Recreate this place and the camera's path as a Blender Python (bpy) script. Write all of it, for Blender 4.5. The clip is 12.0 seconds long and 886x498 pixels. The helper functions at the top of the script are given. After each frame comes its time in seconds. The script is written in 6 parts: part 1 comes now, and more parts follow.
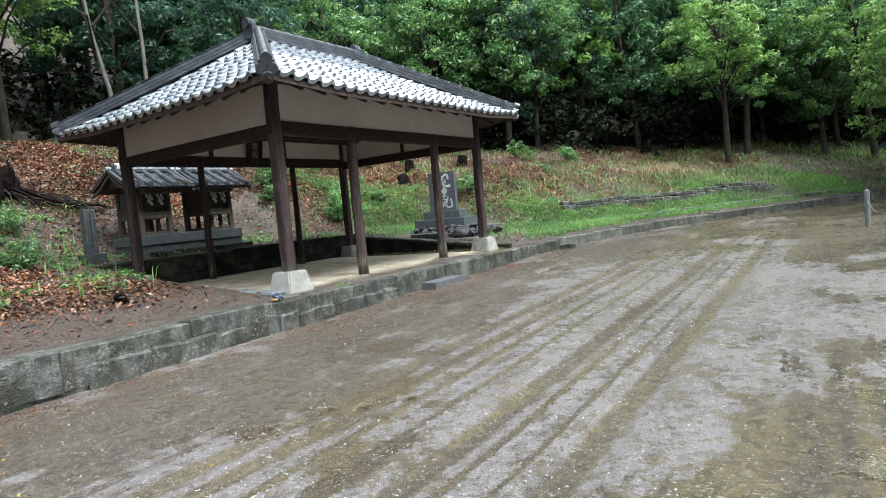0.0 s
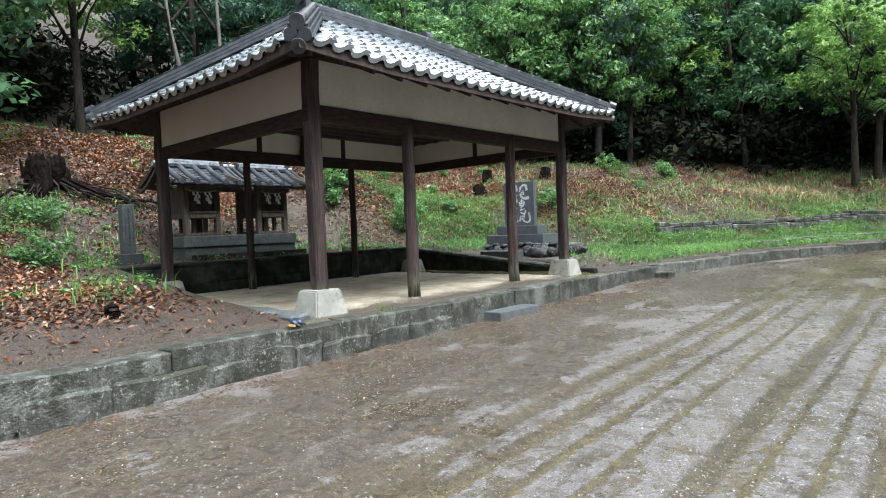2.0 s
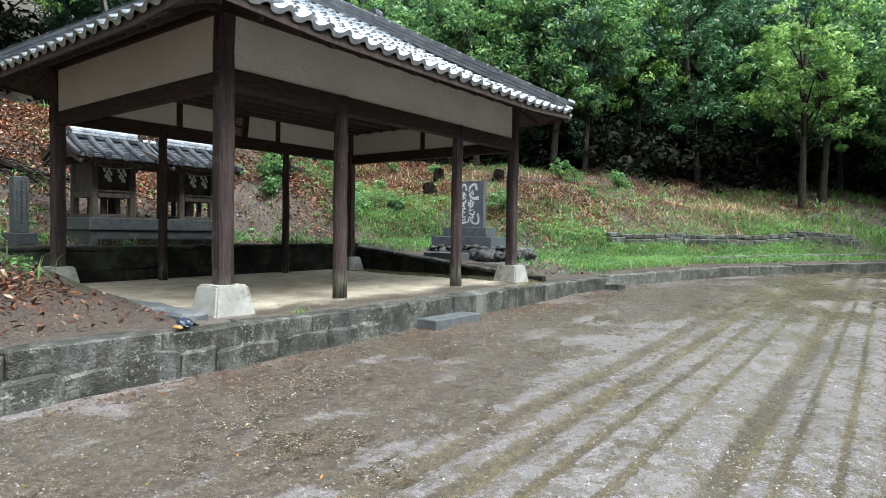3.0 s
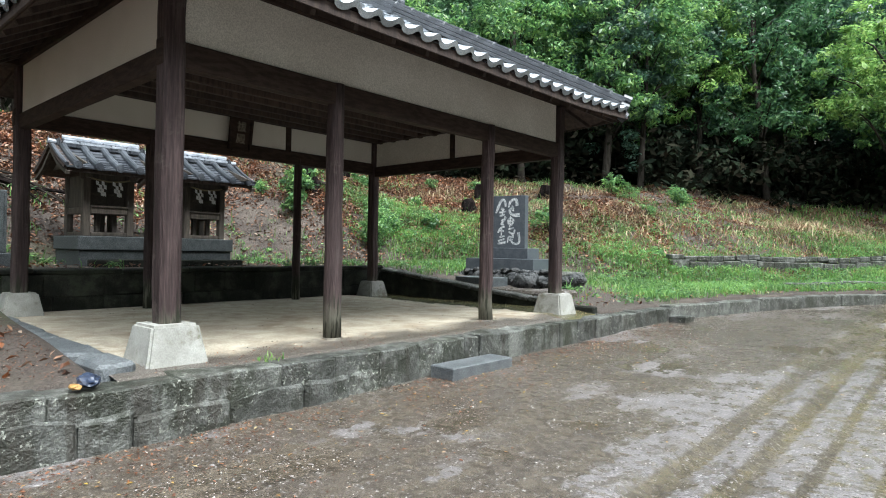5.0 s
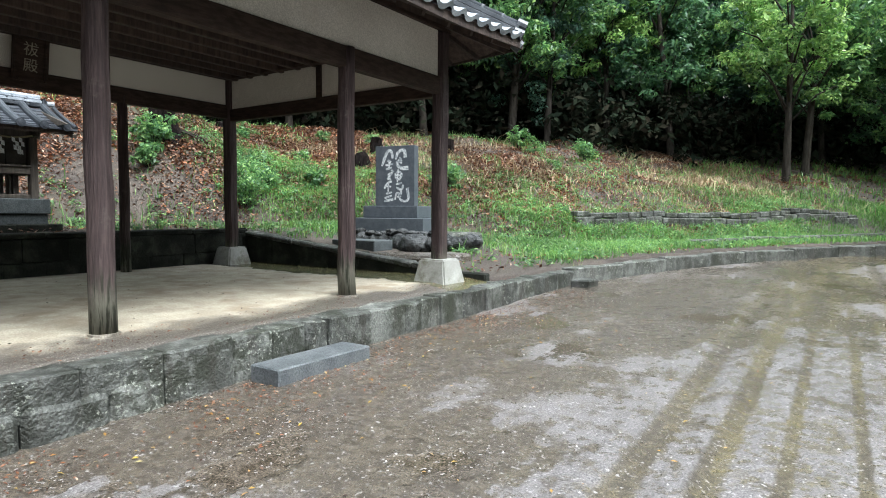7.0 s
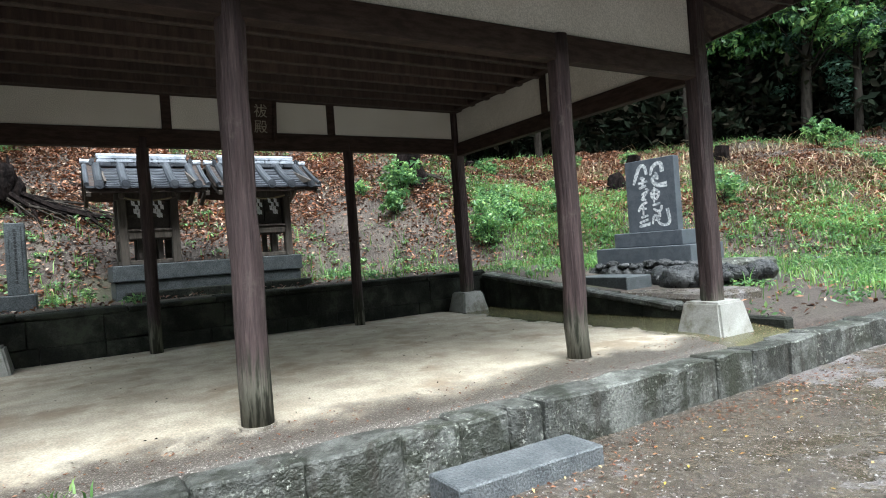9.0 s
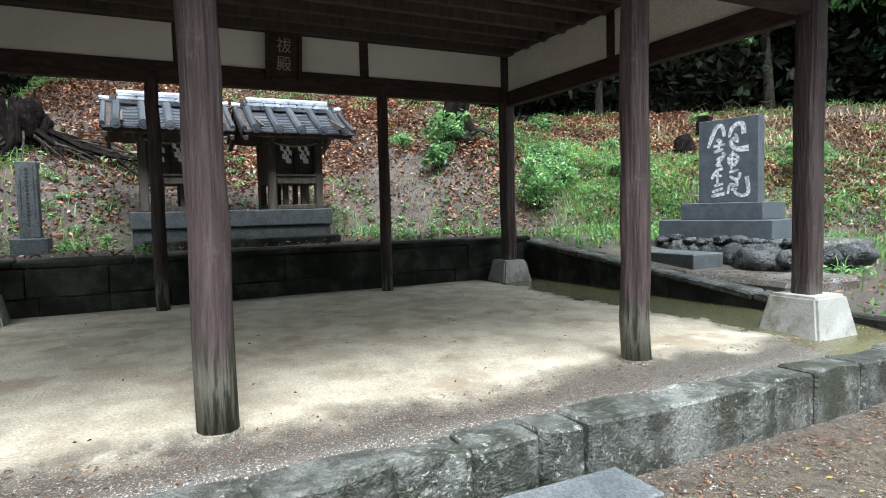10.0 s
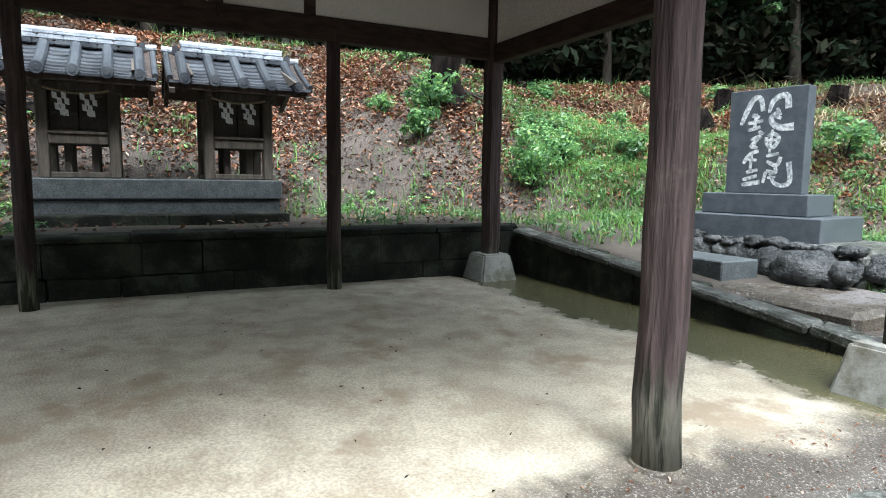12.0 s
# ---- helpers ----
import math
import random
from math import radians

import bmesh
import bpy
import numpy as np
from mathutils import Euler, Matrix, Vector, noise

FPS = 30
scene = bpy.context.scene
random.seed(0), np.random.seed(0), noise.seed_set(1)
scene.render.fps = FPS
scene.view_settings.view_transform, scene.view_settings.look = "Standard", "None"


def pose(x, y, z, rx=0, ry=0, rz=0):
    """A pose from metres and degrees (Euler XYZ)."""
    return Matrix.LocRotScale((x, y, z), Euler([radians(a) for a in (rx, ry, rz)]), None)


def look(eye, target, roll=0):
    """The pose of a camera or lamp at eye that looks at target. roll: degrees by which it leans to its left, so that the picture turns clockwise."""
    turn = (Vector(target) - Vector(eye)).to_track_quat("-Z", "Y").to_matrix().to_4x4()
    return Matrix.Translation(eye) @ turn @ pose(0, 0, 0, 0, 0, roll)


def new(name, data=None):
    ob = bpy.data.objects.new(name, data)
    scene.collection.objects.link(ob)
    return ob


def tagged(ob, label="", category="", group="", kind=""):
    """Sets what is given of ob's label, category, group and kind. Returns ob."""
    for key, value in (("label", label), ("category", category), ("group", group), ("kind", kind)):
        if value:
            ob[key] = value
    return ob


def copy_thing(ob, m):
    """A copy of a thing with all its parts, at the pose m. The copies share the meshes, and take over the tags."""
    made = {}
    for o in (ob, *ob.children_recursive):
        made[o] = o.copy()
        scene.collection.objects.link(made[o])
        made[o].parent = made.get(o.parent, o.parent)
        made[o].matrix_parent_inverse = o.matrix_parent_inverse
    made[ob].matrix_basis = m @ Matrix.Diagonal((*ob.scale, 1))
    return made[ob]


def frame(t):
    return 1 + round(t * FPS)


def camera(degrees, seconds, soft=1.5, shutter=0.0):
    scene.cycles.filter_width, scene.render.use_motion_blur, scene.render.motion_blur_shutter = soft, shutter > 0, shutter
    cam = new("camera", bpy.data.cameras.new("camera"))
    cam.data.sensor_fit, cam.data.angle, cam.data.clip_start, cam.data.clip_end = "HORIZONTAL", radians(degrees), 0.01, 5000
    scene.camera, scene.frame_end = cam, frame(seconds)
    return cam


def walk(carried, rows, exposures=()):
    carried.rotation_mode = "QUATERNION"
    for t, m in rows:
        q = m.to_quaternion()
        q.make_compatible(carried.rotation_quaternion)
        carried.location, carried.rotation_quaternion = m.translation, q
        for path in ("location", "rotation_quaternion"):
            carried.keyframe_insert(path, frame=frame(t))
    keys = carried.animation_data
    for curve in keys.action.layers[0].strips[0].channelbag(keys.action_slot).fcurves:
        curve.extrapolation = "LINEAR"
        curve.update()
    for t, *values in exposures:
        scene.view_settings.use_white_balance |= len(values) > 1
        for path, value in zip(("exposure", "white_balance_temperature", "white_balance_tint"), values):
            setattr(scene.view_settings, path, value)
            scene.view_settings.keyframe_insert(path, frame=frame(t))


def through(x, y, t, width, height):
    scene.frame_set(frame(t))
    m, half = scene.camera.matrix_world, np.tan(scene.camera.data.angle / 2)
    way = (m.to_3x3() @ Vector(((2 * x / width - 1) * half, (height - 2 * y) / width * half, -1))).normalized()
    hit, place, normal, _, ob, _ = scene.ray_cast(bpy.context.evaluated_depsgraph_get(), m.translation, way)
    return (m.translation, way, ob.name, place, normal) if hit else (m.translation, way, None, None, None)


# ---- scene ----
cam = camera(71.7, 12.0, soft=1.0)
PATH = [
    (0, (-0.212, 0.737, 1.668), (-1.336, 2.386, 1.545), -5.3),
    (0.5, (-0.504, 1.15, 1.693), (-1.569, 2.838, 1.565), -3.4),
    (1, (-0.74, 1.588, 1.678), (-1.981, 3.154, 1.59), -4.1),
    (1.5, (-0.967, 2.019, 1.671), (-2.219, 3.575, 1.567), -1.4),
    (2, (-1.232, 2.497, 1.636), (-2.559, 3.992, 1.576), -2.4),
    (2.5, (-1.489, 2.954, 1.607), (-2.775, 4.483, 1.521), -0.1),
    (3, (-1.689, 3.418, 1.563), (-2.897, 5.011, 1.506), 0.8),
    (3.2, (-1.784, 3.593, 1.556), (-3.031, 5.155, 1.489), -0.3),
    (4.8, (-2.415, 4.855, 1.589), (-3.756, 6.339, 1.623), 1.3),
    (5, (-2.511, 5.001, 1.59), (-3.845, 6.491, 1.596), 1.0),
    (5.5, (-2.765, 5.383, 1.571), (-4.212, 6.763, 1.535), -2.1),
    (6, (-2.942, 5.75, 1.596), (-4.261, 7.253, 1.53), 3.1),
    (6.5, (-3.003, 6.205, 1.576), (-4.175, 7.825, 1.531), 0.5),
    (6.7, (-3.025, 6.403, 1.57), (-4.1, 8.085, 1.445), 0.6),
    (8.3, (-3.444, 7.586, 1.634), (-4.933, 8.922, 1.645), -0.3),
    (8.5, (-3.554, 7.71, 1.644), (-5.064, 9.02, 1.589), -1.2),
    (9, (-3.873, 8.078, 1.621), (-5.583, 9.114, 1.626), -4.2),
    (9.5, (-4.237, 8.384, 1.632), (-6.007, 9.31, 1.537), -2.3),
    (10, (-4.597, 8.673, 1.671), (-6.385, 9.559, 1.544), -1.4),
    (10.5, (-4.917, 9.003, 1.661), (-6.738, 9.82, 1.532), -2.1),
    (11, (-5.22, 9.216, 1.736), (-7.035, 10.048, 1.616), 1.3),
    (11.5, (-5.524, 9.495, 1.733), (-7.348, 10.304, 1.596), -2.1),
    (12, (-5.855, 9.706, 1.793), (-7.633, 10.592, 1.565), 0.8),
]
walk(cam, [(t, look(eye, target, roll)) for t, eye, target, roll in PATH], [(0.0, 1.5, 6000, 3), (5.0, 1.64, 6000, 3), (9.0, 1.8, 5850, 3), (12.0, 1.93, 5800, 3)])

# ---- light ----
world = bpy.data.worlds.new("overcast_sky")
world.use_nodes = True
scene.world = world
wn, wl = world.node_tree.nodes, world.node_tree.links
sky = wn.new("ShaderNodeTexSky")
sky.sky_type, sky.sun_disc = "NISHITA", False
sky.sun_elevation, sky.sun_rotation = radians(62), radians(100)
sky.dust_density, sky.air_density = 6.0, 1.2
grey = wn.new("ShaderNodeHueSaturation")
grey.inputs["Saturation"].default_value = 0.25
wl.new(sky.outputs[0], grey.inputs["Color"])
wl.new(grey.outputs[0], wn["Background"].inputs["Color"])
wn["Background"].inputs["Strength"].default_value = 0.15
sun = new("sun", bpy.data.lights.new("sun", "SUN"))
sun.data.energy, sun.data.angle, sun.data.color = 1.3, radians(30), (1.0, 0.98, 0.95)
sun.matrix_world = look((0, 0, 30), (-math.sin(radians(100)) * 15.95, -math.cos(radians(100)) * 15.95, 0))


# ---- materials ----
def node(tree, kind, **values):
    n = tree.nodes.new(kind)
    for key, value in values.items():
        n.inputs[key.replace("_", " ")].default_value = value
    return n


def noise_of(tree, vec, scale, detail=4.0, rough=0.6):
    n = node(tree, "ShaderNodeTexNoise", Scale=scale, Detail=detail, Roughness=rough)
    tree.links.new(vec, n.inputs["Vector"])
    return n.outputs["Fac"]


def ramp_of(tree, fac, lo, hi, a=0.0, b=1.0):
    n = node(tree, "ShaderNodeMapRange", From_Min=lo, From_Max=hi, To_Min=a, To_Max=b)
    n.interpolation_type = "SMOOTHSTEP"
    tree.links.new(fac, n.inputs["Value"])
    return n.outputs["Result"]


def mixed(tree, fac, a, b, how="MIX"):
    n = tree.nodes.new("ShaderNodeMix")
    n.data_type, n.blend_type = "RGBA", how
    for slot, value in ((0, fac), (6, a), (7, b)):
        if isinstance(value, (int, float)):
            n.inputs[slot].default_value = value
        elif isinstance(value, tuple):
            n.inputs[slot].default_value = (*value[:3], 1)
        else:
            tree.links.new(value, n.inputs[slot])
    return n.outputs[2]


def maths(tree, how, a, b=0.0):
    n = tree.nodes.new("ShaderNodeMath")
    n.operation = how
    for slot, value in ((0, a), (1, b)):
        if isinstance(value, (int, float)):
            n.inputs[slot].default_value = value
        else:
            tree.links.new(value, n.inputs[slot])
    return n.outputs[0]


def mat(name, c1, c2, rough=0.7, scale=5.0, fine=60.0, bump=0.3, rand=0.0, stain=None, stain_at=(0.55, 0.7), stain_scale=1.5,
        stretch=(1, 1, 1), rough2=None, island=0.0, deep=0.01, spec=0.5, coat=0.0, metal=0.0, speck=0.55):
    """A surface that varies at two scales: a broad mix of two colours and a fine grain with relief, and stains if asked."""
    m = bpy.data.materials.new(name)
    m.use_nodes = True
    t = m.node_tree
    b = t.nodes["Principled BSDF"]
    geo = t.nodes.new("ShaderNodeNewGeometry")
    mp = node(t, "ShaderNodeMapping", Scale=stretch)
    t.links.new(geo.outputs["Position"], mp.inputs["Vector"])
    vec = mp.outputs[0]
    broad, grain = noise_of(t, vec, scale), noise_of(t, vec, fine, 3.0)
    col = mixed(t, ramp_of(t, broad, 0.35, 0.65), c1, c2)
    col = mixed(t, speck, col, mixed(t, ramp_of(t, grain, 0.3, 0.7), (0.55, 0.55, 0.55), (1.35, 1.35, 1.35)), "MULTIPLY")
    if stain:
        col = mixed(t, ramp_of(t, noise_of(t, geo.outputs["Position"], stain_scale, 6.0, 0.7), *stain_at), col, stain)
    if rand:
        info = t.nodes.new("ShaderNodeObjectInfo")
        v = ramp_of(t, info.outputs["Random"], 0, 1, 1 - rand, 1 + rand)
        col = mixed(t, 1.0, col, v, "MULTIPLY")
    if island:
        v = ramp_of(t, geo.outputs["Random Per Island"], 0, 1, 1 - island, 1 + island)
        col = mixed(t, 1.0, col, v, "MULTIPLY")
    t.links.new(col, b.inputs["Base Color"])
    r2 = rough if rough2 is None else rough2
    t.links.new(ramp_of(t, broad, 0.4, 0.6, rough, r2), b.inputs["Roughness"])
    b.inputs["Specular IOR Level"].default_value = spec
    b.inputs["Coat Weight"].default_value = coat
    b.inputs["Metallic"].default_value = metal
    if bump and deep >= 0.02:
        grain = maths(t, "ADD", maths(t, "MULTIPLY", grain, 0.6), noise_of(t, vec, (scale * fine) ** 0.5, 4.0, 0.7))
    if bump:
        bp = node(t, "ShaderNodeBump", Strength=bump, Distance=deep)
        t.links.new(grain, bp.inputs["Height"])
        t.links.new(bp.outputs[0], b.inputs["Normal"])
    return m


def leaf_mat(name, tones, rough=0.4, through=0.5, spec=0.45):
    """Leaves: each leaf takes its own tone, and lets some light through."""
    m = bpy.data.materials.new(name)
    m.use_nodes = True
    t = m.node_tree
    b = t.nodes["Principled BSDF"]
    geo = t.nodes.new("ShaderNodeNewGeometry")
    cr = t.nodes.new("ShaderNodeValToRGB")
    while len(cr.color_ramp.elements) < len(tones):
        cr.color_ramp.elements.new(0.5)
    for i, c in enumerate(tones):
        cr.color_ramp.elements[i].position = i / (len(tones) - 1)
        cr.color_ramp.elements[i].color = (*c, 1)
    t.links.new(geo.outputs["Random Per Island"], cr.inputs[0])
    col = mixed(t, ramp_of(t, noise_of(t, geo.outputs["Position"], 0.45, 2.0), 0.35, 0.65), cr.outputs[0],
                mixed(t, 1.0, cr.outputs[0], (0.6, 0.62, 0.62), "MULTIPLY"))
    t.links.new(col, b.inputs["Base Color"])
    b.inputs["Roughness"].default_value = rough
    b.inputs["Specular IOR Level"].default_value = spec
    if through:
        tr = t.nodes.new("ShaderNodeBsdfTranslucent")
        t.links.new(col, tr.inputs["Color"])
        mx = t.nodes.new("ShaderNodeMixShader")
        mx.inputs[0].default_value = through
        t.links.new(b.outputs[0], mx.inputs[1])
        t.links.new(tr.outputs[0], mx.inputs[2])
        t.links.new(mx.outputs[0], t.nodes["Material Output"].inputs["Surface"])
    return m


def ground_mat():
    """Wet decomposed-granite yard: brown mud, paler gravel swathes along the wheel ruts, puddled sheen."""
    m = bpy.data.materials.new("wet_gravel_yard")
    m.use_nodes = True
    t = m.node_tree
    b = t.nodes["Principled BSDF"]
    geo = t.nodes.new("ShaderNodeNewGeometry")
    pos = geo.outputs["Position"]
    turned = node(t, "ShaderNodeMapping", Rotation=(0, 0, radians(-1.15)))
    t.links.new(pos, turned.inputs["Vector"])
    mp = node(t, "ShaderNodeMapping", Scale=(1.0, 0.075, 1.0))
    t.links.new(turned.outputs[0], mp.inputs["Vector"])
    streak = noise_of(t, mp.outputs[0], 5.0, 7.0, 0.66)
    patch = noise_of(t, pos, 0.62, 8.0, 0.66)
    pebble = noise_of(t, pos, 90.0, 3.0, 0.7)
    clump = noise_of(t, pos, 11.0, 5.0, 0.7)
    sep = t.nodes.new("ShaderNodeSeparateXYZ")
    t.links.new(turned.outputs[0], sep.inputs[0])
    across = maths(t, "ADD", sep.outputs[0], maths(t, "MULTIPLY", clump, 0.09))
    # wheel tracks keep their mud; the gravel lies thicker between them than beside the stone edging
    rut = None
    for x0, w in ((-3.73, 0.1), (-3.38, 0.085), (-3.06, 0.05), (-2.72, 0.045), (-2.27, 0.11), (-2.02, 0.04), (-1.75, 0.035), (-1.48, 0.11)):
        one = ramp_of(t, maths(t, "ABSOLUTE", maths(t, "SUBTRACT", across, x0)), w * 0.55, w * 1.05, 1.0, 0.0)
        rut = one if rut is None else maths(t, "MAXIMUM", rut, one)
    rut = maths(t, "MULTIPLY", rut, ramp_of(t, noise_of(t, mp.outputs[0], 1.2, 3.0), 0.22, 0.36))
    drive = ramp_of(t, sep.outputs[0], -4.5, -3.2, 0.0, 1.0)
    zone = ramp_of(t, maths(t, "ADD", maths(t, "ADD", patch, maths(t, "MULTIPLY", streak, 0.3)), maths(t, "MULTIPLY", drive, maths(t, "ADD", 0.12, maths(t, "SUBTRACT", ramp_of(t, sep.outputs[1], 4.0, 8.0, 0.0, 0.15), maths(t, "ADD", ramp_of(t, sep.outputs[1], 10.0, 17.0, 0.0, 0.26), ramp_of(t, sep.outputs[0], -1.3, -0.4, 0.0, 0.13)))))), 0.715, 0.755)
    gravel = maths(t, "MULTIPLY", zone, maths(t, "SUBTRACT", 1.0, maths(t, "MULTIPLY", rut, 0.97)))
    mud = mixed(t, ramp_of(t, streak, 0.4, 0.6), (0.066, 0.052, 0.032), (0.112, 0.092, 0.045))
    mud = mixed(t, maths(t, "MULTIPLY", ramp_of(t, drive, 0.0, 1.0, 1.0, 0.2), 0.8), mud, (0.09, 0.075, 0.063))
    mud = mixed(t, ramp_of(t, clump, 0.4, 0.62), mud, mixed(t, 1.0, mud, (0.55, 0.53, 0.5), "MULTIPLY"))
    blot = ramp_of(t, noise_of(t, pos, 3.8, 8.0, 0.75), 0.5, 0.59, 1.0, 0.15)
    gravel = maths(t, "MULTIPLY", gravel, blot)
    col = mixed(t, maths(t, "MULTIPLY", gravel, ramp_of(t, clump, 0.34, 0.54, 0.3, 1.0)), mud, (0.15, 0.138, 0.138))
    col = mixed(t, 0.9, col, mixed(t, ramp_of(t, pebble, 0.3, 0.72), (0.3, 0.3, 0.3), (1.8, 1.78, 1.78)), "MULTIPLY")
    # pale gravel specks, with the white glints of wet stones painted in
    glint_fleck = ramp_of(t, noise_of(t, pos, 42.0, 2.0, 0.6), 0.62, 0.66)
    col = mixed(t, maths(t, "MULTIPLY", glint_fleck, ramp_of(t, clump, 0.4, 0.6, 0.25, 0.9)), col, (0.4, 0.375, 0.375))
    t.links.new(col, b.inputs["Base Color"])
    wet = ramp_of(t, maths(t, "ADD", maths(t, "MULTIPLY", patch, 0.5), maths(t, "MULTIPLY", clump, 0.5)), 0.43, 0.58, 0.1, 0.5)
    # water stands smooth in the hollows between the gravel swathes
    pool = maths(t, "MULTIPLY", ramp_of(t, noise_of(t, pos, 1.1, 6.0, 0.6), 0.55, 0.6), maths(t, "SUBTRACT", 1.0, zone))
    t.links.new(mixed(t, pool, wet, (0.06, 0.06, 0.06)), b.inputs["Roughness"])
    h = maths(t, "ADD", maths(t, "MULTIPLY", pebble, 0.6), maths(t, "MULTIPLY", clump, 1.3))
    h = maths(t, "MULTIPLY", h, ramp_of(t, pool, 0.0, 1.0, 1.0, 0.12))
    bp = node(t, "ShaderNodeBump", Strength=0.9, Distance=0.014)
    t.links.new(h, bp.inputs["Height"])
    t.links.new(bp.outputs[0], b.inputs["Normal"])
    return m


def floor_mat():
    """Dry pale sand under the roof, rain-dark along the open edge, a green film where water stands."""
    m = mat("sand_floor", (0.45, 0.4, 0.315), (0.33, 0.282, 0.215), 0.85, 3.4, 70.0, 0.8, stain=(0.26, 0.205, 0.145), stain_at=(0.5, 0.66), stain_scale=1.6)
    t = m.node_tree
    b = t.nodes["Principled BSDF"]
    old = b.inputs["Base Color"].links[0].from_socket
    geo = t.nodes.new("ShaderNodeNewGeometry")
    sep = t.nodes.new("ShaderNodeSeparateXYZ")
    t.links.new(geo.outputs["Position"], sep.inputs[0])
    wob = maths(t, "MULTIPLY", maths(t, "SUBTRACT", noise_of(t, geo.outputs["Position"], 2.2, 8.0, 0.7), 0.5), 0.95)
    edge = ramp_of(t, maths(t, "ADD", sep.outputs[0], wob), -7.75, -7.35)
    side = ramp_of(t, maths(t, "ADD", sep.outputs[1], wob), 12.8, 13.05)
    side_s = ramp_of(t, maths(t, "SUBTRACT", wob, sep.outputs[1]), -7.0, -6.7)
    wet = maths(t, "MAXIMUM", edge, maths(t, "MAXIMUM", side, side_s))
    grit = ramp_of(t, noise_of(t, geo.outputs["Position"], 95.0, 3.0, 0.65), 0.55, 0.63)
    damp = mixed(t, maths(t, "MULTIPLY", grit, 0.8), (0.062, 0.052, 0.043), (0.33, 0.3, 0.275))
    col = mixed(t, wet, old, mixed(t, side, damp, mixed(t, maths(t, "MULTIPLY", grit, 0.5), (0.085, 0.078, 0.036), (0.16, 0.145, 0.09))))
    t.links.new(col, b.inputs["Base Color"])
    t.links.new(maths(t, "SUBTRACT", ramp_of(t, wet, 0, 1, 0.85, 0.35), maths(t, "MULTIPLY", side, 0.2)), b.inputs["Roughness"])
    return m


def post_mat():
    """Weathered log: dark upright grain with cracks, worn pale and mossy at the foot."""
    m = mat("weathered_log_post", (0.03, 0.018, 0.018), (0.07, 0.048, 0.047), 0.78, 9.0, 60.0, 0.9, rand=0.12, stretch=(1, 1, 0.06), stain=(0.085, 0.066, 0.06), stain_at=(0.56, 0.74), stain_scale=5, deep=0.03, spec=0.3, speck=0.9)
    t = m.node_tree
    b = t.nodes["Principled BSDF"]
    old = b.inputs["Base Color"].links[0].from_socket
    geo = t.nodes.new("ShaderNodeNewGeometry")
    sep = t.nodes.new("ShaderNodeSeparateXYZ")
    t.links.new(geo.outputs["Position"], sep.inputs[0])
    mp = node(t, "ShaderNodeMapping", Scale=(1, 1, 0.12))
    t.links.new(geo.outputs["Position"], mp.inputs["Vector"])
    worn = noise_of(t, mp.outputs[0], 22.0, 5.0)
    foot = ramp_of(t, maths(t, "ADD", sep.outputs[2], maths(t, "MULTIPLY", worn, 0.9)), 1.35, 1.6, 1.0, 0.0)
    col = mixed(t, maths(t, "MULTIPLY", foot, 0.8), old, mixed(t, ramp_of(t, worn, 0.42, 0.58), (0.02, 0.024, 0.013), (0.15, 0.145, 0.11)))
    t.links.new(col, b.inputs["Base Color"])
    return m


def stone_mat():
    """Old edging stone: dark olive film, grey faces, pale lichen specks."""
    m = mat("lichened_edging_stone", (0.045, 0.046, 0.04), (0.125, 0.127, 0.117), 0.6, 5.0, 55.0, 1.0, rand=0.3, stain=(0.024, 0.026, 0.018), stain_at=(0.47, 0.58), stain_scale=2.6, deep=0.025, rough2=0.4, speck=0.85)
    t = m.node_tree
    b = t.nodes["Principled BSDF"]
    old = b.inputs["Base Color"].links[0].from_socket
    geo = t.nodes.new("ShaderNodeNewGeometry")
    runs = node(t, "ShaderNodeMapping", Scale=(1, 1, 0.16))
    t.links.new(geo.outputs["Position"], runs.inputs["Vector"])
    run = ramp_of(t, noise_of(t, runs.outputs[0], 7.0, 5.0, 0.65), 0.52, 0.64)
    old = mixed(t, maths(t, "MULTIPLY", run, 0.75), old, (0.03, 0.026, 0.02))
    spot = maths(t, "MULTIPLY", ramp_of(t, noise_of(t, geo.outputs["Position"], 26.0, 4.0, 0.7), 0.56, 0.64), ramp_of(t, noise_of(t, geo.outputs["Position"], 2.2, 3.0), 0.44, 0.58))
    t.links.new(mixed(t, maths(t, "MULTIPLY", spot, 0.85), old, (0.3, 0.31, 0.27)), b.inputs["Base Color"])
    return m


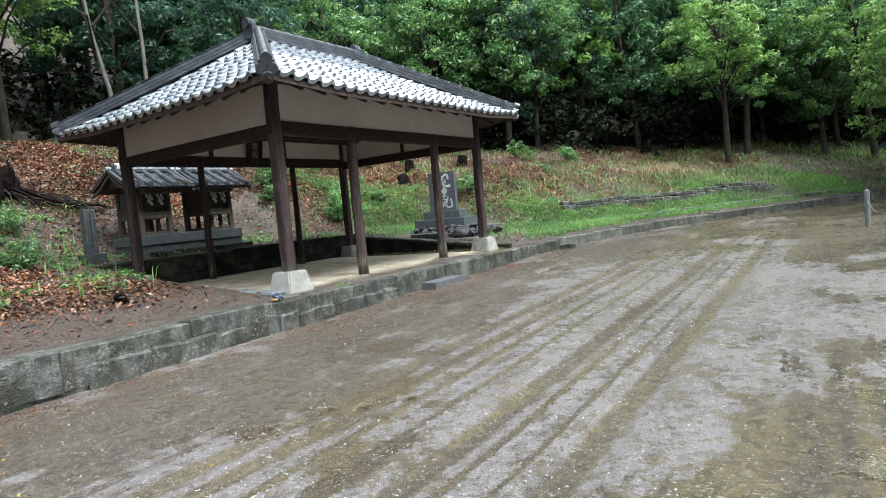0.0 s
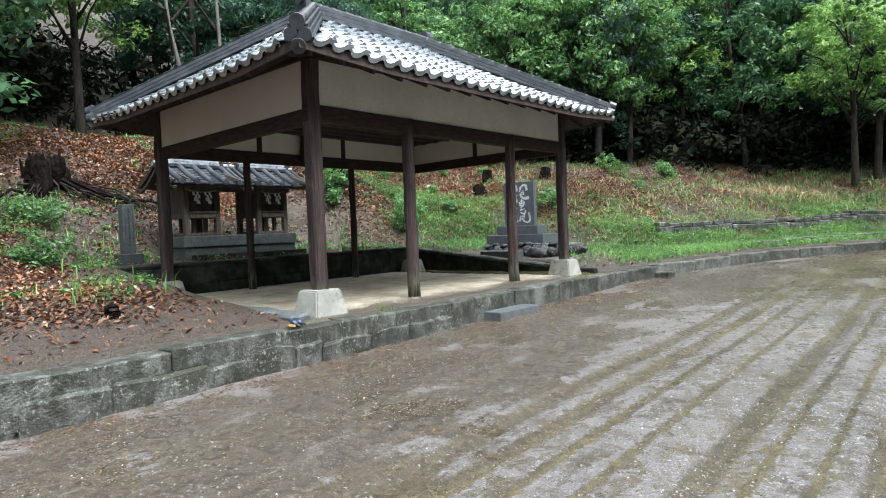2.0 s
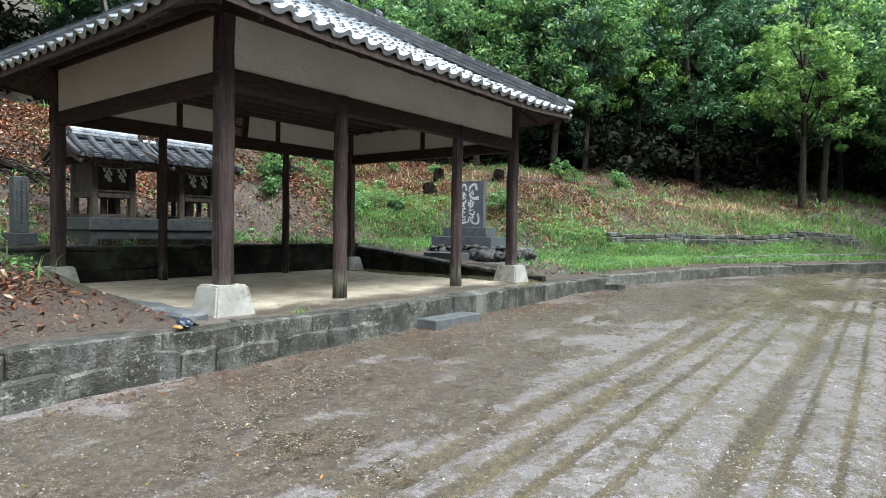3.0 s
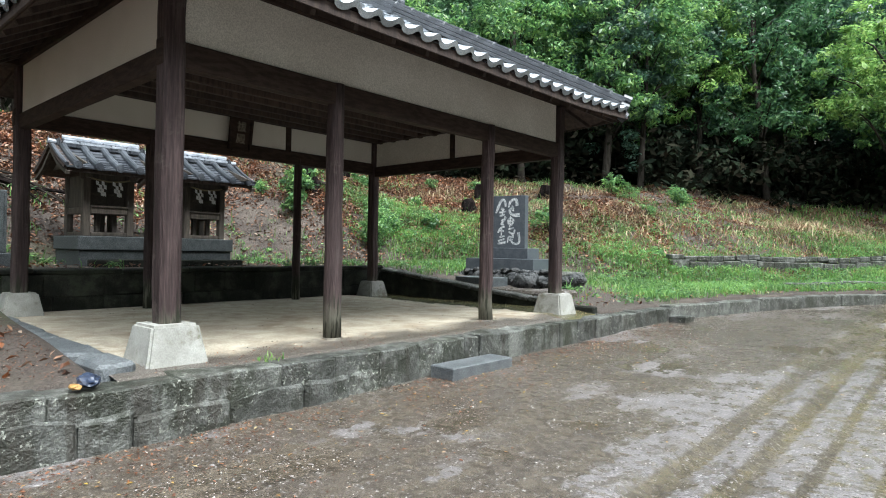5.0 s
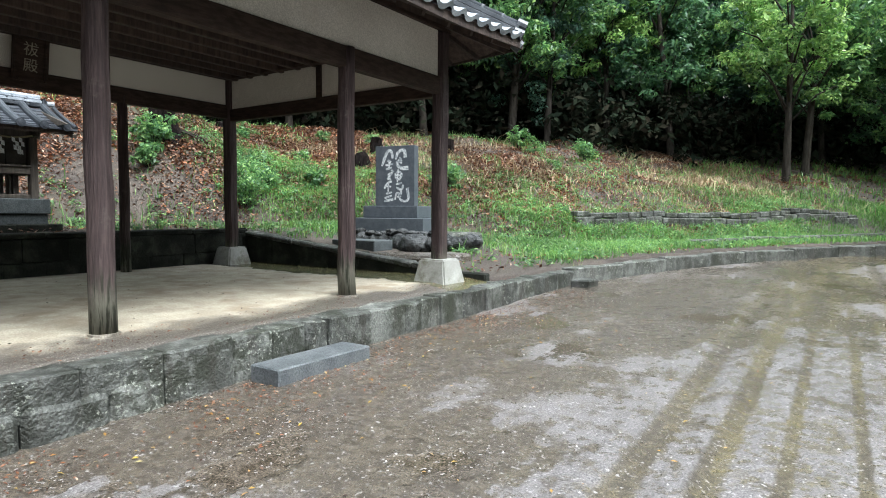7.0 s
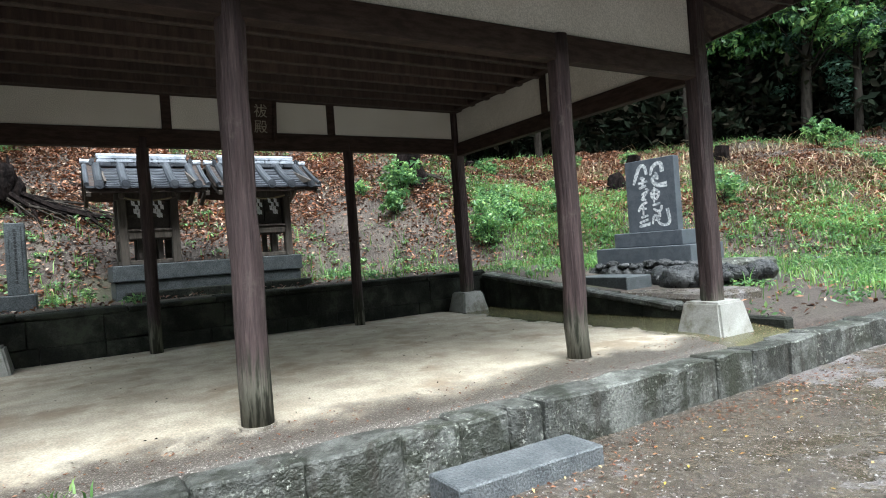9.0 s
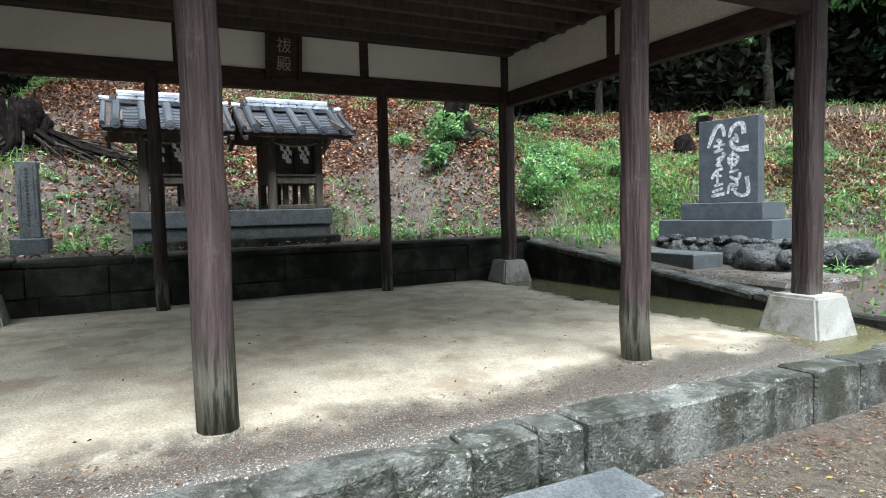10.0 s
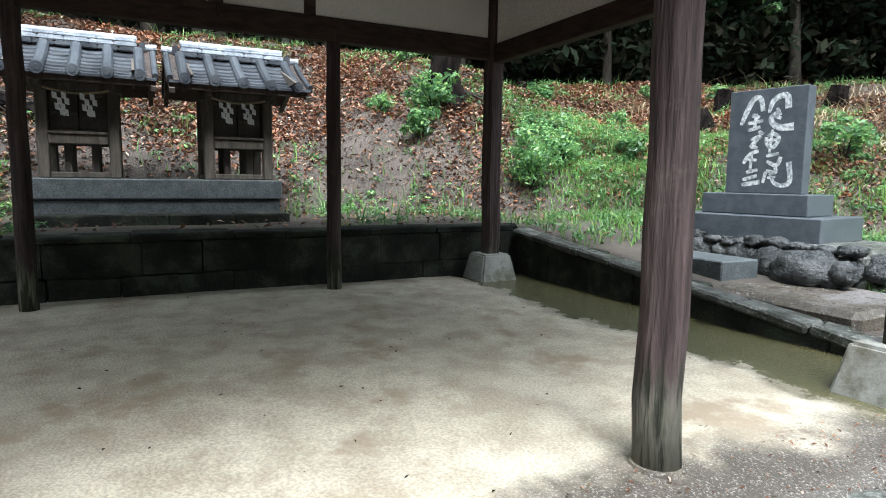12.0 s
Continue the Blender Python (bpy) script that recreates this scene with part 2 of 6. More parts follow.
def slope_mat():
    """Hillside soil: grey-brown earth, rusty litter and dull green moss in patches."""
    m = mat("hillside_soil", (0.042, 0.031, 0.025), (0.075, 0.058, 0.046), 0.75, 1.6, 48.0, 1.0, stain=(0.06, 0.06, 0.032), stain_at=(0.52, 0.66), stain_scale=0.7, deep=0.04)
    t = m.node_tree
    b = t.nodes["Principled BSDF"]
    old = b.inputs["Base Color"].links[0].from_socket
    geo = t.nodes.new("ShaderNodeNewGeometry")
    sep = t.nodes.new("ShaderNodeSeparateXYZ")
    t.links.new(geo.outputs["Position"], sep.inputs[0])
    wob = noise_of(t, geo.outputs["Position"], 1.6, 5.0, 0.65)
    bare = maths(t, "MULTIPLY", ramp_of(t, maths(t, "ADD", sep.outputs[0], wob), -9.0, -8.2), ramp_of(t, sep.outputs[1], 6.6, 7.2, 1.0, 0.0))
    apron = maths(t, "MULTIPLY", ramp_of(t, maths(t, "ADD", sep.outputs[0], wob), -9.0, -8.3), ramp_of(t, maths(t, "ADD", sep.outputs[1], wob), 16.8, 17.4, 1.0, 0.0))
    bare = maths(t, "MAXIMUM", bare, apron)
    earth = mixed(t, ramp_of(t, noise_of(t, geo.outputs["Position"], 30.0, 4.0, 0.7), 0.35, 0.65), (0.036, 0.027, 0.022), (0.078, 0.06, 0.05))
    t.links.new(mixed(t, maths(t, "MULTIPLY", bare, 0.85), old, earth), b.inputs["Base Color"])
    return m


M = {
    "yard": ground_mat(), "floor": floor_mat(), "soil": slope_mat(),
    "timber": mat("weathered_dark_timber", (0.025, 0.015, 0.012), (0.055, 0.036, 0.028), 0.8, 3.0, 40.0, 0.5, rand=0.2, stretch=(6, 6, 0.5), deep=0.006),
    "post": post_mat(),
    "beam": mat("dark_tie_beam", (0.02, 0.012, 0.009), (0.042, 0.026, 0.02), 0.8, 3.0, 40.0, 0.4, stretch=(2, 2, 9), deep=0.005, spec=0.25),
    "ceiling": mat("brown_ceiling_board", (0.1, 0.055, 0.034), (0.24, 0.15, 0.095), 0.65, 1.6, 30.0, 0.3, stretch=(1.2, 5, 2), rand=0.45),
    "plaster": mat("grey_white_plaster", (0.6, 0.57, 0.52), (0.53, 0.5, 0.45), 0.9, 1.2, 90.0, 0.1, stain=(0.47, 0.42, 0.36), stain_at=(0.58, 0.85)),
    "tile": mat("silver_grey_roof_tile", (0.3, 0.325, 0.36), (0.45, 0.48, 0.52), 0.16, 4.0, 90.0, 0.08, rand=0.3, rough2=0.26, metal=0.65, stain=(0.08, 0.08, 0.078), stain_at=(0.6, 0.8), spec=0.75),
    "ridge": mat("dark_ridge_tile", (0.024, 0.027, 0.034), (0.05, 0.055, 0.065), 0.36, 4.0, 60.0, 0.25, rand=0.25, rough2=0.5),
    "cap": mat("pale_ridge_tile", (0.22, 0.24, 0.27), (0.36, 0.38, 0.42), 0.2, 6.0, 70.0, 0.1, rand=0.15),
    "concrete": mat("pale_concrete", (0.34, 0.335, 0.31), (0.24, 0.235, 0.215), 0.8, 3.0, 80.0, 0.3, stain=(0.12, 0.11, 0.08), stain_at=(0.5, 0.68), stain_scale=3.2, speck=0.3),
    "stone": stone_mat(),
    "wall": mat("damp_retaining_stone", (0.014, 0.015, 0.012), (0.036, 0.038, 0.03), 0.85, 3.0, 60.0, 0.9, rand=0.25, stain=(0.05, 0.055, 0.04), stain_at=(0.5, 0.64), stain_scale=3, deep=0.03, spec=0.2),
    "granite": mat("grey_granite", (0.05, 0.057, 0.061), (0.08, 0.088, 0.092), 0.6, 9.0, 65.0, 0.5, rand=0.1, rough2=0.7, spec=0.35, speck=1.0),
    "pale_granite": mat("pale_grey_granite", (0.075, 0.083, 0.09), (0.12, 0.128, 0.135), 0.5, 6.0, 70.0, 0.9, speck=1.0, deep=0.012),
    "slab": mat("polished_dark_granite", (0.06, 0.068, 0.08), (0.085, 0.094, 0.108), 0.3, 9.0, 120.0, 0.05, rough2=0.4, spec=0.4),
    "cut": mat("dark_cut_lettering", (0.012, 0.013, 0.014), (0.02, 0.021, 0.022), 0.8, 9.0, 90.0, 0.1),
    "letter": mat("white_engraved_paint", (0.66, 0.67, 0.67), (0.22, 0.24, 0.26), 0.7, 26.0, 120.0, 0.1),
    "rock": mat("wet_dark_boulder", (0.01, 0.011, 0.012), (0.06, 0.061, 0.062), 0.2, 6.0, 40.0, 1.0, rand=0.4, rough2=0.5, spec=0.45, deep=0.04),
    "shrine_wood": mat("greyed_shrine_timber", (0.05, 0.04, 0.032), (0.095, 0.078, 0.064), 0.8, 8.0, 40.0, 0.5, rand=0.2, stretch=(2, 2, 0.2), deep=0.005),
    "shrine_dark": mat("dark_shrine_door", (0.035, 0.028, 0.024), (0.06, 0.048, 0.04), 0.7, 3.0, 40.0, 0.3),
    "paper": mat("white_folded_paper", (0.82, 0.82, 0.82), (0.76, 0.76, 0.77), 0.8, 8.0, 60.0, 0.0),
    "rope": mat("straw_rope", (0.35, 0.29, 0.17), (0.25, 0.2, 0.12), 0.85, 20.0, 120.0, 0.5),
    "gilt": mat("faded_gold_lettering", (0.27, 0.235, 0.175), (0.16, 0.135, 0.1), 0.45, 20.0, 120.0, 0.1),
    "bark": mat("forest_bark", (0.022, 0.018, 0.015), (0.05, 0.043, 0.036), 0.9, 3.0, 30.0, 0.6, rand=0.3, stretch=(4, 4, 0.7), deep=0.02, spec=0.1),
    "pale_bark": mat("pale_smooth_bark", (0.09, 0.085, 0.078), (0.14, 0.13, 0.12), 0.8, 3.0, 30.0, 0.6, stretch=(4, 4, 0.7), deep=0.02),
    "stump": mat("rotten_stump_wood", (0.005, 0.004, 0.004), (0.015, 0.011, 0.01), 0.9, 4.0, 30.0, 1.0, stretch=(3, 3, 0.7), deep=0.03, spec=0.05),
    "steel": mat("grey_painted_post", (0.18, 0.2, 0.21), (0.14, 0.155, 0.165), 0.45, 6.0, 80.0, 0.1),
    "cloth": mat("blue_black_plastic", (0.03, 0.045, 0.09), (0.02, 0.025, 0.04), 0.35, 9.0, 60.0, 0.1),
    "white": mat("pale_debris", (0.6, 0.58, 0.55), (0.5, 0.48, 0.45), 0.7, 9.0, 60.0, 0.1),
    "pebble": mat("pale_wet_pebble", (0.28, 0.26, 0.25), (0.45, 0.43, 0.42), 0.35, 9.0, 60.0, 0.0, island=0.5),
    "leaf_a": leaf_mat("fresh_green_leaf", [(0.06, 0.13, 0.06), (0.12, 0.25, 0.1), (0.2, 0.38, 0.13), (0.36, 0.53, 0.17)], 0.32),
    "leaf_b": leaf_mat("deep_green_leaf", [(0.045, 0.1, 0.055), (0.07, 0.16, 0.08), (0.11, 0.23, 0.105), (0.19, 0.34, 0.13)], 0.32),
    # darker copy of the crown leaf tones, for shade deep in the wood
    "leaf_d": leaf_mat("shade_toned_wood_leaf", [(0.02, 0.052, 0.018), (0.032, 0.078, 0.025), (0.05, 0.11, 0.034), (0.075, 0.15, 0.04)]),
    "leaf_m": leaf_mat("maple_leaf", [(0.1, 0.2, 0.06), (0.2, 0.37, 0.1), (0.32, 0.52, 0.15), (0.48, 0.64, 0.2)], 0.32, 0.55),
    # canopy shade put into the colour: near-black, dull, hardly translucent
    "leaf_u": leaf_mat("shade_toned_understorey_leaf", [(0.008, 0.012, 0.008), (0.014, 0.02, 0.012), (0.024, 0.02, 0.014), (0.02, 0.03, 0.018)], 0.95, 0.1, 0.05),
    "leaf_c": leaf_mat("blue_green_leaf", [(0.045, 0.1, 0.075), (0.08, 0.16, 0.11), (0.13, 0.23, 0.15)], 0.32),
    "grass": leaf_mat("grass_blade", [(0.1, 0.21, 0.06), (0.15, 0.31, 0.08), (0.21, 0.41, 0.1), (0.32, 0.42, 0.13)]),
    "straw": leaf_mat("dead_grass_blade", [(0.36, 0.27, 0.16), (0.5, 0.4, 0.26), (0.26, 0.17, 0.1)], 0.7, 0.15),
    "litter": leaf_mat("fallen_leaf", [(0.03, 0.014, 0.011), (0.17, 0.058, 0.026), (0.06, 0.028, 0.02), (0.34, 0.125, 0.05), (0.045, 0.022, 0.016), (0.38, 0.2, 0.11), (0.1, 0.05, 0.033), (0.27, 0.11, 0.055), (0.5, 0.38, 0.29)], 0.5, 0.1, 0.3),
    "yellow": leaf_mat("yellow_fallen_leaf", [(0.5, 0.36, 0.06), (0.42, 0.2, 0.05), (0.5, 0.42, 0.22)], 0.4, 0.1),
}

# ---- building helpers ----
ORIGIN = {}


def thing(name, at, label, category, group="", kind="", rz=0.0):
    ob = new(name)
    ob.empty_display_size = 0.1
    ob.matrix_world = pose(*at, 0, 0, rz)
    ORIGIN[ob] = Vector(at)
    return tagged(ob, label, category, group, kind)


def part(name, bm, material, parent, label="", local=False, smooth=False):
    """Links a bmesh, in world metres (or in the thing's own with local), as one mesh under a thing or part."""
    if parent is not None and not local:
        bm.transform(Matrix.Translation(-ORIGIN.get(parent, Vector())))
    me = bpy.data.meshes.new(name)
    bm.to_mesh(me)
    bm.free()
    me.materials.append(material)
    if smooth:
        me.shade_smooth()
    ob = new(name, me)
    if parent is not None:
        ob.parent = parent
        ORIGIN[ob] = ORIGIN.get(parent, Vector())
    return tagged(ob, label)


def piece(name, me, m, parent):
    """One more object on a shared mesh, at the matrix m in world metres."""
    ob = new(name, me)
    ob.parent = parent
    ob.matrix_basis = Matrix.Translation(-ORIGIN.get(parent, Vector())) @ m
    return ob


def raw(name, verts, faces, material, parent=None, label="", smooth=False):
    me = bpy.data.meshes.new(name)
    me.from_pydata([tuple(v) for v in verts], [], faces)
    me.materials.append(material)
    if smooth:
        me.shade_smooth()
    ob = new(name, me)
    if parent is not None:
        ob.parent = parent
        ob.location = -ORIGIN.get(parent, Vector())
    return tagged(ob, label)


def box(x0, x1, y0, y1, z0, z1, bevel=0.0, bm=None, seg=1):
    bm = bm or bmesh.new()
    got = bmesh.ops.create_cube(bm, size=1.0)["verts"]
    for v in got:
        v.co = Vector(((x0 + x1) / 2 + v.co.x * (x1 - x0), (y0 + y1) / 2 + v.co.y * (y1 - y0), (z0 + z1) / 2 + v.co.z * (z1 - z0)))
    if bevel:
        edges = {e for v in got for e in v.link_edges}
        bmesh.ops.bevel(bm, geom=list(edges), offset=bevel, segments=seg, affect="EDGES")
    return bm


def tube(points, radii, n=10, bm=None, wob=0.0, seed=0):
    """A closed tapering limb along points."""
    bm = bm or bmesh.new()
    rnd = random.Random(seed)
    pts = [Vector(p) for p in points]
    rings = []
    for i, p in enumerate(pts):
        way = (pts[min(i + 1, len(pts) - 1)] - pts[max(i - 1, 0)]).normalized()
        side = way.orthogonal().normalized() if abs(way.z) < 0.9 else (Vector((1, 0, 0)) - way * way.x).normalized()
        other = way.cross(side)
        ring = []
        for k in range(n):
            a = 2 * math.pi * k / n
            r = radii[i] * (1 + wob * (rnd.random() - 0.5))
            ring.append(bm.verts.new(p + side * math.cos(a) * r + other * math.sin(a) * r))
        rings.append(ring)
    for a, b in zip(rings, rings[1:]):
        for k in range(n):
            bm.faces.new((a[k], a[(k + 1) % n], b[(k + 1) % n], b[k]))
    bm.faces.new(rings[0][::-1])
    bm.faces.new(rings[-1])
    return bm


def rough_block(x0, x1, y0, y1, z0, z1, jitter=0.012, bevel=0.02, seed=0):
    """A hewn stone: a bevelled block with uneven corners."""
    rnd = random.Random(seed)
    bm = bmesh.new()
    got = bmesh.ops.create_cube(bm, size=1.0)["verts"]
    bmesh.ops.subdivide_edges(bm, edges=[e for e in bm.edges if abs(e.verts[0].co.y - e.verts[1].co.y) > 0.5], cuts=1)
    for v in bm.verts:
        v.co = Vector(((x0 + x1) / 2 + v.co.x * (x1 - x0), (y0 + y1) / 2 + v.co.y * (y1 - y0), (z0 + z1) / 2 + v.co.z * (z1 - z0)))
        v.co += Vector((rnd.uniform(-1, 1), rnd.uniform(-0.5, 0.5), rnd.uniform(-0.8, 0.8))) * jitter
    if bevel:
        bmesh.ops.bevel(bm, geom=[e for e in bm.edges if e.calc_face_angle(0) > 0.5], offset=bevel, segments=1, affect="EDGES")
    return bm


def boulder(c, r, seed, squash=0.8):
    bm = bmesh.new()
    bmesh.ops.create_icosphere(bm, subdivisions=3, radius=1.0)
    off = Vector((seed * 3.7, seed * 1.3, seed * 2.1))
    for v in bm.verts:
        k = 1 + 0.26 * noise.noise(v.co * 1.2 + off) + 0.2 * noise.noise(v.co * 2.4 + off) + 0.1 * noise.noise(v.co * 5 + off)
        v.co = Vector(c) + Vector((v.co.x * r[0], v.co.y * r[1], v.co.z * r[2] * squash)) * k
    return bm


# ---- lie of the land ----
KERB = [(-6.9, -4.0), (-6.9, 16.2), (-6.1, 19.0), (-5.05, 21.5), (-3.4, 24.2), (-1.9, 26.2), (0.2, 29.2), (5.0, 36.0), (16.0, 52.0), (60.0, 110.0)]
TOE = [(-10.0, -30.0), (-10.0, 0.0), (-10.8, 4.0), (-13.6, 6.4), (-15.0, 8.0), (-15.4, 12.4), (-13.8, 15.2), (-11.6, 18.2), (-8.6, 20.6), (-6.0, 23.8),
       (-4.0, 26.8), (-1.6, 30.4), (3.4, 37.4), (14.0, 53.4), (58.0, 112.0)]


def grade(y):
    """Height of the yard, which climbs gently to the north."""
    return 0.1 + 0.018 * np.clip(y, -20, 60)


def side_of(line, x, y):
    """Distance to a line of the plan, positive on its western, uphill side."""
    x, y = np.asarray(x, float), np.asarray(y, float)
    best, sign = np.full(x.shape, 1e9), np.ones(x.shape)
    for (ax, ay), (bx, by) in zip(line, line[1:]):
        ux, uy = bx - ax, by - ay
        s = np.clip(((x - ax) * ux + (y - ay) * uy) / (ux * ux + uy * uy), 0, 1)
        d = np.hypot(x - ax - s * ux, y - ay - s * uy)
        near = d < best
        sign = np.where(near, np.sign(ux * (y - ay) - uy * (x - ax)), sign)
        best = np.where(near, d, best)
    return best * sign


RISE_D = [-100, 0, 1.2, 4, 9, 14, 20, 40, 90, 200]
RISE_Z = [0, 0, 0.6, 1.5, 3.1, 3.9, 6.5, 19, 42, 60]
STEEP_D = [-100, 0, 1.0, 2.5, 4.5, 7, 12, 20, 40, 200]
STEEP_Z = [0, 0, 0.95, 1.85, 3.0, 3.9, 4.7, 8.0, 21, 60]


def wave(x, y, s, seed=0.0):
    return (np.sin(x * s + 1.3 * np.sin(y * s * 0.7 + seed)) + np.sin(y * s * 1.1 + 1.7 * np.sin(x * s * 0.6 + 2 * seed))) * 0.5


def land(x, y):
    """Height of the hillside and of the terrace that it stands on."""
    x, y = np.asarray(x, float), np.asarray(y, float)
    d = side_of(TOE, x, y)
    # the bank lies flatter towards the north
    d = np.where(d > 0, d * (1 - 0.12 * np.clip((y - 24) / 8, 0, 1)), d)
    base = np.maximum(np.clip(0.62 + 0.11 * (-6.95 - x), 0.6, 1.22), grade(y) + np.where(y > 17, 0.3, 0.0))
    k = np.clip((y - 15.0) / 5.5, 0, 1)
    k = k * k * (3 - 2 * k)
    south = np.clip((y - 3.0) / 4.0, 0.35, 1)
    z = base + k * np.interp(d, RISE_D, RISE_Z) + (1 - k) * np.interp(d, STEEP_D, STEEP_Z) * np.where(d < 12, south, np.maximum(south, np.clip((d - 12) / 10, 0, 1)))
    rough = np.clip((d + 0.5) / 2, 0, 1)
    return z + rough * (0.16 * wave(x, y, 0.9, 1.0) + 0.08 * wave(x, y, 2.3, 2.0) + 0.045 * wave(x, y, 5.1, 3.0) + 0.03 * wave(x, y, 9.7, 5.0)) + 0.015 * wave(x, y, 3.0)


def land_at(x, y):
    return float(land(np.array([x]), np.array([y]))[0])


def sheet(name, xs, ys, height, material):
    gx, gy = np.meshgrid(xs, ys)
    gz = height(gx, gy)
    nx, ny = len(xs), len(ys)
    verts = np.stack([gx, gy, gz], -1).reshape(-1, 3)
    idx = np.arange(nx * ny).reshape(ny, nx)
    faces = np.stack([idx[:-1, :-1], idx[:-1, 1:], idx[1:, 1:], idx[1:, :-1]], -1).reshape(-1, 4)
    return raw(name, verts.tolist(), faces.tolist(), material, smooth=True)


RUTS = [(-3.73, 0.1, 0.03), (-3.38, 0.08, 0.025), (-3.06, 0.05, 0.01), (-2.27, 0.11, 0.035), (-2.02, 0.05, 0.01), (-1.48, 0.11, 0.035)]


def yard_z(x, y):
    z = grade(y) + 0.012 * wave(x, y, 1.1) + 0.006 * wave(x, y, 4.0, 2.0)
    bend = -0.02 * y
    for x0, w, deep in RUTS:
        u = (x - x0 - bend) / w
        z = z - deep * np.exp(-u * u) + 0.4 * deep * np.exp(-(np.abs(u) - 1.9) ** 2 * 3)
    under = side_of(KERB, x, y)
    return z - np.where(under > 0.3, 0.5, 0.0)


xs = np.concatenate([[-900, -400, -150, -60, -25, -12], np.arange(-8, 5.01, 0.1), [6, 8, 12, 20, 40, 100, 400, 900]])
ys = np.concatenate([[-900, -400, -150, -60, -25, -12, -7], np.arange(-4, 30.01, 0.12), [31, 33, 36, 40, 46, 55, 70, 100, 160, 400, 900]])
ground = tagged(sheet("ground", xs, ys, yard_z, M["yard"]), "wet brown gravel yard with wheel ruts and puddles", "ground", kind="structure")


def hill_z(x, y):
    z = land(x, y)
    z = np.where((x > -12.3) & (x < -6.0) & (y > 6.75) & (y < 13.95), 0.45, z)
    return np.where(side_of(KERB, x, y) < 0.14, grade(y) - 0.8, z)


xs = np.concatenate([[-320, -220, -150, -110, -80, -60, -50, -43, -38, -34], np.arange(-31, -4.99, 0.2), np.arange(-4.6, 6, 0.5), [8, 12, 18, 30, 60]])
ys = np.concatenate([[-200, -120, -70, -40, -25, -16, -10, -6, -4], np.arange(-2, 30.01, 0.2), np.arange(30.5, 50, 0.6), [52, 56, 62, 70, 82, 100, 130, 200, 300]])
hill = tagged(sheet("hillside", xs, ys, hill_z, M["soil"]), "earth hillside strewn with wet leaves and weeds", "hillside", kind="structure")

# ---- terrace of the pavilion ----
X0, X1, Y0, Y1 = -11.83, -7.57, 7.25, 13.28
PX, PY, BACK = (X1, X0), (Y0, 8.957, 11.523, Y1), (Y0, 8.87, 11.46, Y1)
STRUTS = (9.15, 11.23)
FLOOR = 0.67


def floor_z(x, y):
    return FLOOR + 0.008 * wave(x, y, 1.3) - 0.043 * np.clip((x + 7.55) / 0.4, 0, 1) - 0.09 * np.clip((x + 7.14) / 0.06, 0, 1)


floor = tagged(sheet("floor", np.append(np.arange(-12.3, -7.2, 0.12), [-7.15, -7.1, -7.0]), np.arange(6.72, 14.0, 0.12), floor_z, M["floor"]),
               "pale packed sand floor with rain-dark edge", "floor", kind="structure")


# ---- pavilion ----
CX, CY = (X0 + X1) / 2, (Y0 + Y1) / 2
EX, EY0, EY1 = 3.0, 6.47, 13.85          # eaves: half depth, south and north ends
EAVE, RIDGE, RY0, RY1 = 3.67, 5.28, 8.95, 11.65
pav = thing("pavilion", (CX, CY, FLOOR), "open wooden shrine pavilion with hipped tile roof and white plaster band", "pavilion")


def log_post(x, y, z0, z1, r, square, seed):
    rnd = random.Random(seed)
    zs = np.linspace(z0, z1, 9)
    pts = [(x + rnd.uniform(-0.008, 0.008), y + rnd.uniform(-0.008, 0.008), z) for z in zs]
    if square:
        bm = bmesh.new()
        rings = []
        for p in pts:
            h, c = r * (1 + rnd.uniform(-0.03, 0.03)), r * 0.72
            ring = [bm.verts.new((p[0] + a, p[1] + b, p[2])) for a, b in ((h, -c), (h, c), (c, h), (-c, h), (-h, c), (-h, -c), (-c, -h), (c, -h))]
            rings.append(ring)
        for a, b in zip(rings, rings[1:]):
            for k in range(8):
                bm.faces.new((a[k], a[(k + 1) % 8], b[(k + 1) % 8], b[k]))
        bm.faces.new(rings[0][::-1])
        bm.faces.new(rings[-1])
        return bm
    return tube(pts, [r * (1.06 - 0.1 * i / 8) for i in range(9)], 14, wob=0.06, seed=seed)


for ix, px in enumerate(PX):
    for iy, py in enumerate(BACK if ix else PY):
        corner = iy in (0, 3)
        front = ix == 0
        r = {(0, 0): 0.09, (0, 1): 0.09, (0, 2): 0.09, (0, 3): 0.085}.get((ix, iy), 0.085 if corner else 0.07)
        top = 3.84 if corner else (3.285 if front else 3.2)
        foot = FLOOR + 0.27 if corner else FLOOR - 0.06
        part("post", log_post(px, py, foot, top, r, corner, 10 * ix + iy), M["post"], pav, "weathered log post", smooth=not corner)
        if corner:
            b, t = 0.255, 0.19
            if not front:
                b, t = 0.24, 0.17
            bm = bmesh.new()
            got = bmesh.ops.create_cube(bm, size=1.0)["verts"]
            for v in got:
                s = t if v.co.z > 0 else b
                v.co = Vector((px + v.co.x * 2 * s, py + v.co.y * 2 * s, FLOOR - 0.05 if v.co.z < 0 else FLOOR + 0.29))
            bmesh.ops.bevel(bm, geom=bm.edges[:], offset=0.02, segments=2, affect="EDGES")
            part("pedestal", bm, M["concrete"], pav, "tapered pale concrete pedestal")
        elif front:
            part("footing", tube([(px, py, FLOOR - 0.05), (px, py, FLOOR + 0.012)], [0.125, 0.112], 12, wob=0.15, seed=iy), M["floor"], pav)

